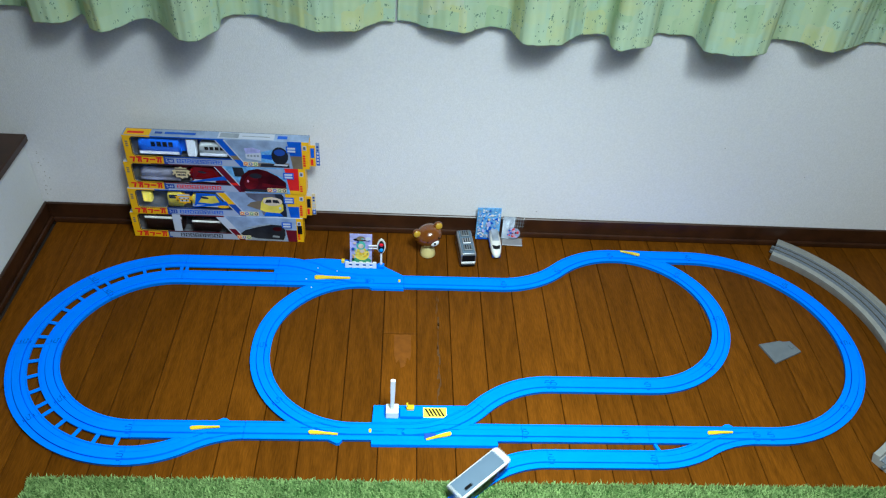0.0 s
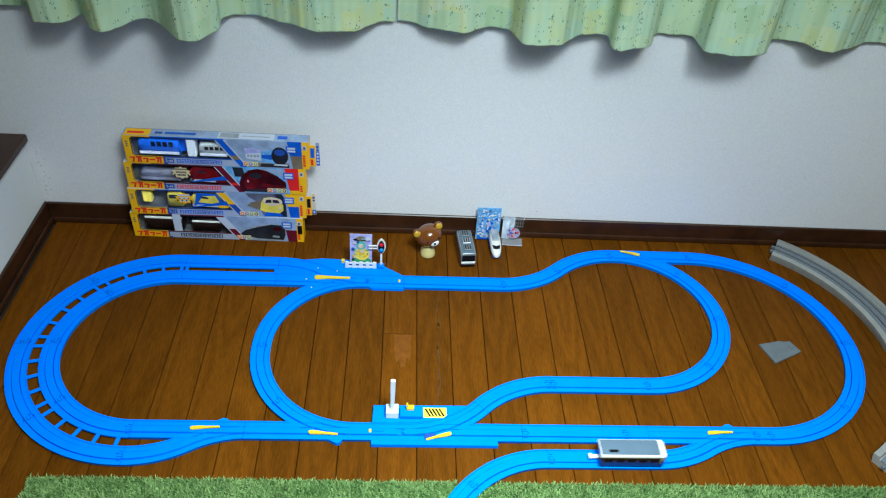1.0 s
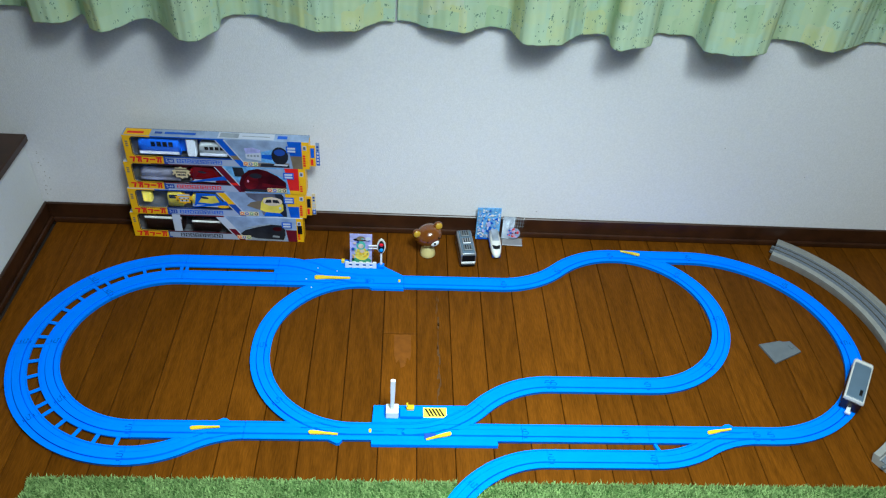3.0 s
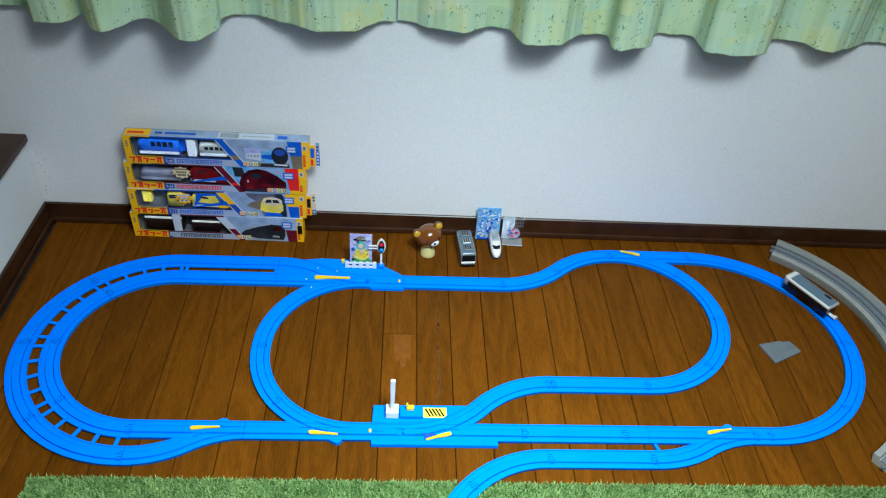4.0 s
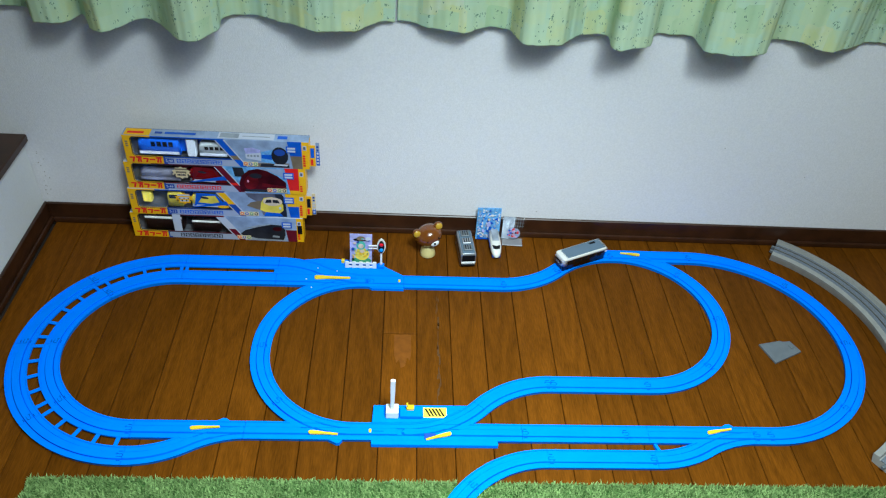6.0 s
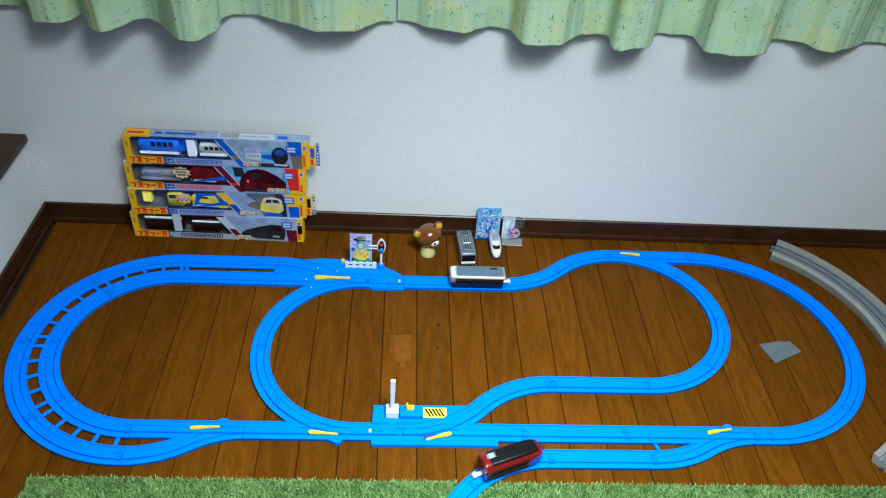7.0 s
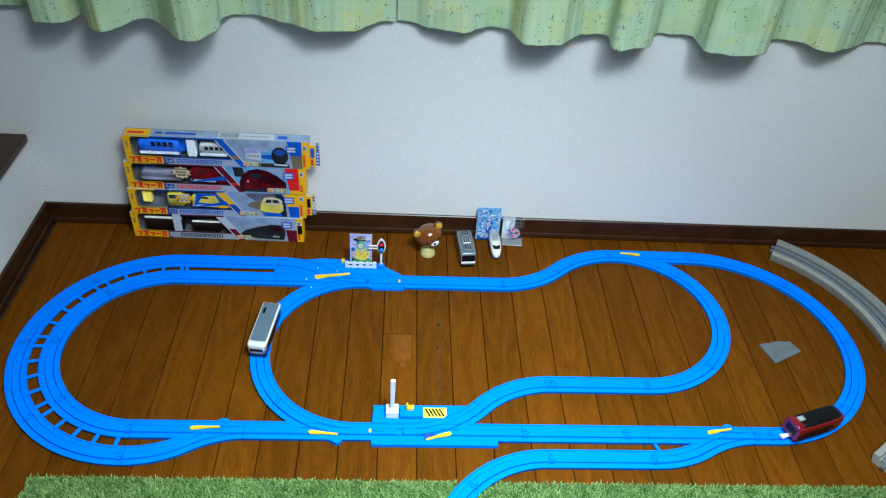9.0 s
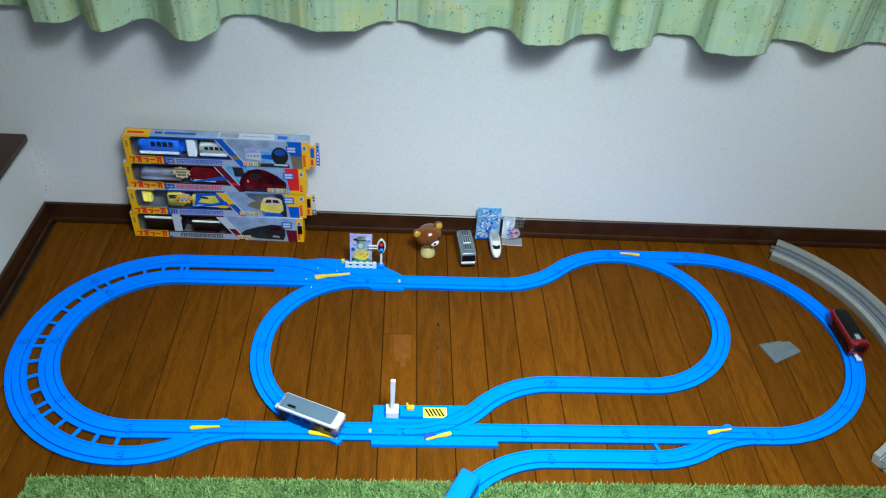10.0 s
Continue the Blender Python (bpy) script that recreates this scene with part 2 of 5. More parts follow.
def box(x0, x1, y0, y1, z0, z1, bevel=0.0, seg=1, bm=None, index=0):
    own = bm or bmesh.new()
    vs = [own.verts.new(p) for p in [(x0, y0, z0), (x1, y0, z0), (x1, y1, z0), (x0, y1, z0), (x0, y0, z1), (x1, y0, z1), (x1, y1, z1), (x0, y1, z1)]]
    fs = [own.faces.new([vs[i] for i in f]) for f in ((0, 3, 2, 1), (4, 5, 6, 7), (0, 1, 5, 4), (1, 2, 6, 5), (2, 3, 7, 6), (3, 0, 4, 7))]
    for f in fs:
        f.material_index = index
    if bevel:
        es = list({e for f in fs for e in f.edges})
        bmesh.ops.bevel(own, geom=es, offset=bevel, segments=seg, affect="EDGES", profile=0.6)
    return own


def prism(pts, z0, z1, bm=None, index=0):
    """A flat outline given a thickness."""
    own = bm or bmesh.new()
    lo = [own.verts.new((x, y, z0)) for x, y in pts]
    hi = [own.verts.new((x, y, z1)) for x, y in pts]
    n = len(pts)
    fs = [own.faces.new(lo[::-1]), own.faces.new(hi)]
    for i in range(n):
        j = (i + 1) % n
        fs.append(own.faces.new((lo[i], lo[j], hi[j], hi[i])))
    for f in fs:
        f.material_index = index
    return own


def upright(pts, y0, y1, bm=None, index=0):
    """An outline in x and z given a thickness in y."""
    own = bm or bmesh.new()
    a = [own.verts.new((x, y0, z)) for x, z in pts]
    b = [own.verts.new((x, y1, z)) for x, z in pts]
    n = len(pts)
    fs = [own.faces.new(a), own.faces.new(b[::-1])]
    for i in range(n):
        j = (i + 1) % n
        fs.append(own.faces.new((a[j], a[i], b[i], b[j])))
    for f in fs:
        f.material_index = index
    return own


def lathe(profile, seg=20, m=None, bm=None, index=0):
    """Turns (radius, z) pairs round the z axis."""
    own = bm or bmesh.new()
    m = m or Matrix()
    rings = []
    for r, z in profile:
        if r < 1e-6:
            rings.append([own.verts.new(m @ Vector((0, 0, z)))])
        else:
            rings.append([own.verts.new(m @ Vector((r * math.cos(k * math.tau / seg), r * math.sin(k * math.tau / seg), z))) for k in range(seg)])
    fs = []
    for a, b in zip(rings, rings[1:]):
        for k in range(seg):
            j = (k + 1) % seg
            if len(a) == 1 and len(b) > 1:
                fs.append(own.faces.new((a[0], b[k], b[j])))
            elif len(b) == 1 and len(a) > 1:
                fs.append(own.faces.new((a[k], a[j], b[0])))
            elif len(a) > 1:
                fs.append(own.faces.new((a[k], a[j], b[j], b[k])))
    for ends in (rings[0], rings[-1]):
        if len(ends) > 1:
            fs.append(own.faces.new(ends))
    for f in fs:
        f.material_index, f.smooth = index, True
    return own


def ball(r, m=None, bm=None, index=0, seg=20, rings=12):
    return lathe([(r * math.sin(math.pi * k / rings), -r * math.cos(math.pi * k / rings)) for k in range(rings + 1)], seg, m, bm, index)


# ---- the room ----
WALL_Y, WALL_X, RIGHT_X, BACK_Y, TOP = 1.54, -0.868, 2.6, -3.0, 2.45
OUT_X = -1.7
LEDGE_Z = 0.2515


def room():
    tagged(part("subfloor", box(OUT_X - 0.1, RIGHT_X + 0.1, BACK_Y - 0.1, WALL_Y + 0.1, -0.06, -0.013), UNDER), "dark subfloor under the wooden planks", "floor", kind="structure")
    tagged(part("wall_north", box(OUT_X - 0.1, RIGHT_X + 0.1, WALL_Y, WALL_Y + 0.1, -0.05, TOP), WALL), "white embossed wallpaper wall behind the track", "wall", kind="structure")
    # unseen walls and ceiling, their distance and tone chosen for the bounced light
    tagged(part("wall_east", box(RIGHT_X, RIGHT_X + 0.1, BACK_Y, WALL_Y - 0.002, -0.05, TOP), PANEL), "plain beige papered wall", "wall", kind="structure")
    tagged(part("wall_south", box(OUT_X - 0.1, RIGHT_X + 0.1, BACK_Y - 0.1, BACK_Y, -0.05, TOP), PANEL), "plain beige papered wall", "wall", kind="structure")
    tagged(part("wall_west", box(OUT_X - 0.1, OUT_X, BACK_Y, WALL_Y - 0.002, -0.05, TOP), PANEL), "plain beige papered wall", "wall", kind="structure")
    tagged(part("ceiling", box(OUT_X - 0.1, RIGHT_X + 0.1, BACK_Y - 0.1, WALL_Y + 0.1, TOP, TOP + 0.08), CEIL), "plain white ceiling", "ceiling", kind="structure")
    # the low raised step beside the floor, with its dark wooden top
    tagged(part("step_riser", box(OUT_X, WALL_X, BACK_Y, WALL_Y - 0.003, -0.05, LEDGE_Z - 0.021), SIDEWALL), "low white papered wall under a dark wooden ledge", "low wall", kind="structure")
    tagged(part("ledge", box(OUT_X + 0.001, WALL_X + 0.0145, BACK_Y + 0.001, WALL_Y - 0.004, LEDGE_Z - 0.02, LEDGE_Z, 0.003), DARKWOOD), "dark brown wooden ledge on a low white wall", "ledge", kind="structure")
    # skirting: a tall board and a small rounded lip on its foot
    def skirting(name, x0, x1, y0, y1):
        sk = tagged(part(name, box(x0, x1, y0, y1, 0.0005, 0.0555, 0.002), DARKWOOD), "dark brown wooden skirting board along the wall", "baseboard", kind="structure")
        return sk
    skirting("baseboard", WALL_X + 0.008, RIGHT_X, WALL_Y - 0.008, WALL_Y - 0.0005)
    skirting("baseboard", WALL_X + 0.0005, WALL_X + 0.008, BACK_Y, WALL_Y - 0.0005)
    tagged(part("trim", box(WALL_X + 0.016, RIGHT_X, WALL_Y - 0.016, WALL_Y - 0.0085, 0.0005, 0.016, 0.004, 2), DARKWOOD), "narrow dark brown wooden quarter-round at the skirting's foot", "trim", kind="structure")
    tagged(part("trim", box(WALL_X + 0.0085, WALL_X + 0.016, BACK_Y, WALL_Y - 0.0085, 0.0005, 0.016, 0.004, 2), DARKWOOD), "narrow dark brown wooden quarter-round at the skirting's foot", "trim", kind="structure")


room()


def wall_specks():
    """Brown specks along the wall's corner and a few strays."""
    rnd = random.Random(31)
    wall = bpy.data.objects["wall_north"]
    places = [(-0.855 + rnd.uniform(0.0, 0.02), rnd.uniform(0.075, 0.20)) for _ in range(16)] + [(0.776, 0.285), (0.35, 0.075), (-0.2, 0.3), (1.0, 0.21)]
    for x, z in places:
        r = rnd.uniform(0.0007, 0.0017)
        part("speck", upright([(x + r * math.cos(k), z + r * rnd.uniform(0.7, 1.4) * math.sin(k)) for k in (0, 1, 2.1, 3.1, 4.2, 5.3)], WALL_Y - 0.0004, WALL_Y - 0.0001), SPECK, wall)


wall_specks()

PLANK_W, PLANK_X0 = 0.0749, 0.0506


def curtain(name, knots, label, seed):
    """Pleated cloth hung along the wall: knots give the folds of its hem in plan."""
    rnd = random.Random(seed)
    ph = [rnd.uniform(0, 6) for _ in range(4)]
    line, run = [], 0.0
    for k in range(len(knots) - 1):
        p0, p1, p2, p3 = (Vector(knots[min(max(k + e, 0), len(knots) - 1)]) for e in (-1, 0, 1, 2))
        steps = max(3, int((p2 - p1).length / 0.004))
        for i in range(steps + (k == len(knots) - 2)):
            u = i / steps
            p = p1 + 0.5 * u * ((p2 - p0) + u * ((2 * p0 - 5 * p1 + 4 * p2 - p3) + u * (3 * (p1 - p2) + p3 - p0)))
            if line:
                run += math.hypot(p.x - line[-1][0], p.y - line[-1][1])
            line.append((p.x, p.y, run))
    rows = 24
    bm = bmesh.new()
    uvl = bm.loops.layers.uv.new("UVMap")
    grid = []
    for j in range(rows + 1):
        v = (j / rows) ** 2
        ring = []
        for x, y, s in line:
            z = 0.569 + 0.004 * x + 0.0015 * math.sin(70 * s + ph[2]) + v * 1.25
            k = 1 - 0.35 * v
            d = y + 0.0012 * math.sin(150 * s + ph[0]) + 0.0008 * math.sin(340 * s + ph[1] + 20 * v)
            y2 = 1.47 + (d - 1.47) * k + 0.004 * math.sin(5 * v + 12 * x + ph[3]) * v
            ring.append(bm.verts.new((x + 0.01 * v * math.sin(9 * x + ph[1]), min(y2, 1.531), z)))
        grid.append(ring)
    for j in range(rows):
        for i in range(len(line) - 1):
            f = bm.faces.new((grid[j][i], grid[j][i + 1], grid[j + 1][i + 1], grid[j + 1][i]))
            f.smooth = True
            for lp, (a, b) in zip(f.loops, ((i, j), (i + 1, j), (i + 1, j + 1), (i, j + 1))):
                lp[uvl].uv = (line[a][2], 1.25 * (b / rows) ** 2)
    ob = part(name, bm, CLOTH)
    so = ob.modifiers.new("cloth_thickness", "SOLIDIFY")
    so.thickness, so.offset = 0.0015, 1
    return tagged(ob, label, "curtain", "window curtains")


curtain("curtain", [(-1.0, 1.50), (-0.9, 1.52), (-0.812, 1.521), (-0.76, 1.516), (-0.721, 1.454), (-0.678, 1.448), (-0.659, 1.463), (-0.640, 1.492), (-0.607, 1.435), (-0.584, 1.418), (-0.567, 1.424), (-0.553, 1.451), (-0.528, 1.482), (-0.494, 1.478), (-0.468, 1.449), (-0.449, 1.421), (-0.423, 1.399), (-0.391, 1.402), (-0.375, 1.436), (-0.365, 1.46), (-0.367, 1.497), (-0.348, 1.526), (-0.307, 1.525), (-0.234, 1.495), (-0.197, 1.472), (-0.163, 1.465), (-0.107, 1.469), (-0.074, 1.498), (-0.041, 1.524), (-0.018, 1.528)],
        "pale green pleated curtain panel with small dark sprigs", 3)
curtain("curtain", [(-0.013, 1.528), (0.018, 1.526), (0.065, 1.499), (0.123, 1.489), (0.159, 1.509), (0.189, 1.523), (0.218, 1.512), (0.233, 1.469), (0.254, 1.446), (0.31, 1.446), (0.344, 1.48), (0.371, 1.501), (0.409, 1.513), (0.425, 1.501), (0.424, 1.454), (0.438, 1.438), (0.479, 1.449), (0.507, 1.467), (0.534, 1.524), (0.581, 1.525), (0.609, 1.515), (0.616, 1.475), (0.627, 1.443), (0.718, 1.439), (0.751, 1.462), (0.785, 1.521), (0.826, 1.522), (0.848, 1.508), (0.867, 1.484), (0.9, 1.476), (0.941, 1.493), (0.992, 1.526), (1.06, 1.528)],
        "pale green pleated curtain panel with small dark sprigs", 8)

# ---- toy railway: the plan ----
LAY = pose(0, 0, 0, 0, 0, 0.395)
YB, YT, YM, YR, YS, YO = 0.9095, 1.336, 1.0337, 1.450, 0.8515, 1.3905
R0, HW, HT = 0.2145, 0.0204, 0.0100


class Path:
    """A line of straights (metres) and arcs (radius, degrees to the left) from a point and a heading."""

    def __init__(self, x, y, deg):
        self.seg, self.p, self.a, self.length = [], Vector((x, y)), radians(deg), 0.0

    def go(self, d):
        if d > 1e-6:
            self.seg.append((self.length, d, self.p.copy(), self.a, 0.0))
            self.p = self.p + Vector((math.cos(self.a), math.sin(self.a))) * d
            self.length += d
        return self

    def turn(self, r, deg):
        d = abs(radians(deg)) * r
        self.seg.append((self.length, d, self.p.copy(), self.a, math.copysign(1 / r, deg)))
        x, y, a = self.at(self.length + d)
        self.p, self.a = Vector((x, y)), a
        self.length += d
        return self

    def at(self, s):
        for s0, d, p, a, k in self.seg:
            if s <= s0 + d + 1e-9 or (s0, d, p, a, k) == self.seg[-1]:
                u = s - s0
                if k == 0:
                    return p.x + u * math.cos(a), p.y + u * math.sin(a), a
                b = a + k * u
                return p.x + (math.sin(b) - math.sin(a)) / k, p.y - (math.cos(b) - math.cos(a)) / k, b

    def from_s(self, s0, s1, step):
        n = max(1, round((s1 - s0) / step))
        return [self.at(s0 + (s1 - s0) * i / n) for i in range(n + 1)]


def s_bend(r, rise):
    return math.degrees(math.acos(1 - rise / (2 * r)))


RIM, ISLE, CH, GROOVE = 0.0024, 0.0070, 0.0022, 0.0015


def profile_z(d):
    d = abs(d)
    if d > HW - RIM or d < ISLE:
        return HT
    return HT - CH - (0.0055 if d < ISLE + GROOVE else 0)


HALF = [ISLE, ISLE + 0.0002, ISLE + GROOVE - 0.0003, ISLE + GROOVE, HW - RIM - 0.0004, HW - RIM, HW]
HALF_Z = [HT, HT - CH - 0.0055, HT - CH - 0.0055, HT - CH, HT - CH, HT, HT]
CROSS = [-c for c in HALF[::-1]] + HALF
CROSS_Z = HALF_Z[::-1] + HALF_Z


def track_mesh(pts, bm=None, cross=None, height=None, z0=0.0006, open_side=0):
    """A rail body swept along pts: two wheel channels, a middle island, rims and side walls (one side may be left open below)."""
    own = bm or bmesh.new()
    cross = cross or CROSS
    rows = []
    for x, y, a in pts:
        nx, ny = -math.sin(a), math.cos(a)
        tuck = 0.0020
        lean_a, lean_b = (0 if open_side * c > 0 else math.copysign(tuck, c) for c in (cross[0], cross[-1]))
        row = [own.verts.new((x + nx * (cross[0] - lean_a), y + ny * (cross[0] - lean_a), HT - 0.0038 if open_side * cross[0] > 0 else z0))]
        for k, c in enumerate(cross):
            px, py = x + nx * c, y + ny * c
            row.append(own.verts.new((px, py, height(px, py, c) if height else CROSS_Z[k])))
        row.append(own.verts.new((x + nx * (cross[-1] - lean_b), y + ny * (cross[-1] - lean_b), HT - 0.0038 if open_side * cross[-1] > 0 else z0)))
        rows.append(row)
    for a, b in zip(rows, rows[1:]):
        for i in range(len(a) - 1):
            own.faces.new((a[i], b[i], b[i + 1], a[i + 1]))
        own.faces.new((a[-1], b[-1], b[0], a[0]))
    own.faces.new(rows[0])
    own.faces.new(rows[-1][::-1])
    return own


def settle(ob, x, y):
    """Moves a mesh's origin to (x, y) of the plan and lays it in the room."""
    ob.data.transform(Matrix.Translation((-x, -y, 0)))
    ob.matrix_basis = LAY @ Matrix.Translation((x, y, 0))
    return ob


def arc_band(cx, cy, r0, r1, a0, a1, z0, z1, bm, seg=9):
    """A curved band lying flat."""
    rim = [(radians(a0 + (a1 - a0) * k / seg)) for k in range(seg + 1)]
    return prism([(cx + r1 * math.cos(a), cy + r1 * math.sin(a)) for a in rim] + [(cx + r0 * math.cos(a), cy + r0 * math.sin(a)) for a in rim[::-1]], z0, z1, bm)


def joint_outline(parent, x, y, a, origin):
    """The joint at a piece's end, its gap shade painted as dark raised lines: the outline of a rounded tongue, the seam
    across, and a notch in each wheel channel.
    """
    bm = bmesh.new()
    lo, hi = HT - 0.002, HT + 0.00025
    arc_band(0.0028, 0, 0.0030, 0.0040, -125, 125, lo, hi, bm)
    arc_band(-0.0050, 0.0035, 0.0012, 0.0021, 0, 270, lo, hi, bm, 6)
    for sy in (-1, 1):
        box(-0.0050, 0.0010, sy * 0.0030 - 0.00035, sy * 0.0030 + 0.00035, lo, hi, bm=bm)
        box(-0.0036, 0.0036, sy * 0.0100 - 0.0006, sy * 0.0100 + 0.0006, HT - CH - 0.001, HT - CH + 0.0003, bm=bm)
    part("joint_outline", bm, GAPSHADE, parent, at=Matrix.Translation((x - origin[0], y - origin[1], 0)) @ Matrix.Rotation(a, 4, "Z"))


def rail_piece(name, path, s0, s1, label, joints=(1,), gap=0.0002):
    pts = path.from_s(s0 + gap, s1 - gap, 0.009)
    mid = path.at((s0 + s1) / 2)
    ob = settle(part(name, track_mesh(pts), BLUE), mid[0], mid[1])
    tagged(ob, label, "toy track", "toy railway track pieces")
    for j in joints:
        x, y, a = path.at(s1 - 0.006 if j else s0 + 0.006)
        joint_outline(ob, x, y, a, mid)
    return ob


def near(path_pts, x, y):
    d = (path_pts[:, 0] - x) ** 2 + (path_pts[:, 1] - y) ** 2
    return math.sqrt(d.min())


def switch_piece(name, paths, label, plates=()):
    """A switch: several ways cut into one body, the wheel channels running through one another."""
    dense = [np.array([p.at(s)[:2] for s in np.arange(s0, s1 + 0.0005, 0.0008)]) for p, s0, s1 in paths]
    x, y = dense[0][len(dense[0]) // 2]

    def height_for(own):
        def height(px, py, c):
            z = profile_z(c)
            under = False
            for k, pts in enumerate(dense):
                if k != own:
                    d = near(pts, px, py)
                    if d < HW - 0.0002:
                        under |= k < own
                        dk = profile_z(d)
                        if d >= HW - RIM:
                            dk = z
                        if abs(c) > HW - RIM:
                            z = dk
                        z = max(min(z, dk), HT - CH - 0.0055)
            return z - (0.0007 if under else 0)
        return height
    bm = bmesh.new()
    cross = list(np.linspace(-HW, HW, 57))
    for k, (p, s0, s1) in enumerate(paths):
        track_mesh(p.from_s(s0 + 0.0004, s1 - 0.0004, 0.003), bm, cross, height_for(k), 0.0006 + 0.0003 * k)
    for outline, z in plates:
        prism(outline, 0.0015, z, bm)
    ob = settle(part(name, bm, BLUE), x, y)
    tagged(ob, label, "toy track", "toy railway track pieces")
    ob["plan_x"], ob["plan_y"] = float(x), float(y)
    return ob


def lever(parent, x0, y0, x1, y1, fat=1.0):
    """A yellow point lever lying on a switch, pivoted at its first end."""
    n = math.hypot(x1 - x0, y1 - y0)
    out = []
    for k in range(9):
        a = math.pi / 2 + math.pi * k / 8
        out.append((0.0042 * math.cos(a) + 0.004, 0.0042 * math.sin(a)))
    out += [(0.018, -0.0036), (0.030, -0.0024), (n, -0.0018), (n + 0.001, 0), (n, 0.0018), (0.030, 0.0024), (0.018, 0.0036)]
    out = [(x, y * fat) for x, y in out]
    bm = prism(out, 0.0, 0.0034)
    bmesh.ops.bevel(bm, geom=[e for e in bm.edges if abs(e.verts[0].co.z - 0.0034) < 1e-5 and abs(e.verts[1].co.z - 0.0034) < 1e-5], offset=0.0008, segments=1, affect="EDGES")
    a = math.atan2(y1 - y0, x1 - x0)
    ob = part("lever", bm, YELLOW, parent, "yellow plastic point lever")
    ob.matrix_basis = Matrix.Translation((x0 - parent["plan_x"], y0 - parent["plan_y"], HT + 0.0006)) @ Matrix.Rotation(a, 4, "Z")
    return ob


A_TOP = s_bend(R0, YR - YT)
A_MID = s_bend(R0, YM - YB)
A_SW = s_bend(R0, YB - YS)
A_SWL = s_bend(R0, YB - 0.8495)
X_STN0, X_STN1 = -0.27, 0.029
RLX, RRX = -0.066, 0.5512
R_L = 0.2070
R_R = (YR - YM) / 2
R_D = (YT - YB) / 2
DX = -0.4864

# the straight main way along the front, from the double curve to the large bend
BEND_X, R_BEND = 0.7745, 0.2635
front = Path(DX, YB, 0).go(BEND_X - DX)
FRONT_END = BEND_X - DX
# the outer bend on the far side: three curves, then a wider one
R_BIG = (YR - YB - R_BEND * (1 + math.sqrt(0.5))) / (1 - math.sqrt(0.5))
outer = Path(BEND_X, YB, 0).turn(R_BEND, 135).turn(R_BIG, 45)
outer.go(outer.p.x - 0.552)
# top way with its s-bend, running towards the station
top = Path(0.552, YR, 180).turn(R0, A_TOP).turn(R0, -A_TOP)
top.go(top.p.x - X_STN1).go(X_STN1 - X_STN0)
# inner bend on the far side, and the way up to it
rloop = Path(0.338, YM, 0).go(RRX - 0.338).turn(R_R, 180)
mid_x = 0.338 - 2 * R0 * math.sin(radians(A_MID))
mid = Path(mid_x, YB, 0).turn(R0, A_MID).turn(R0, -A_MID)
# loop by the station
lloop = Path(RLX, YT, 180).turn(R_L, 90).go(YT - YB - 2 * R_L).turn(R_L, 90)
# double curve
dinner = Path(DX, YT, 180).turn(R_D, 180)
YL = 0.8495
douter = Path(DX, YO, 180).go(0.0035).turn((YO - YL) / 2, 180).go(0.0035)
left_s = Path(DX, YL, 0).turn(R0, A_SWL).turn(R0, -A_SWL)
# siding in front
SX = 0.736
side = Path(SX, YB, 180).turn(R0, A_SW).turn(R0, -A_SW)
SIDE_S = side.length
side.go(side.p.x - 0.308)
SIDE_C = side.length
side.turn(R0, 90).go(0.65)
feed = side

# ---- toy railway: the pieces ----
SL, SC = "blue plastic straight toy track piece on the wooden floor", "blue plastic curved toy track piece on the wooden floor"


def fx(x):
    return x - DX


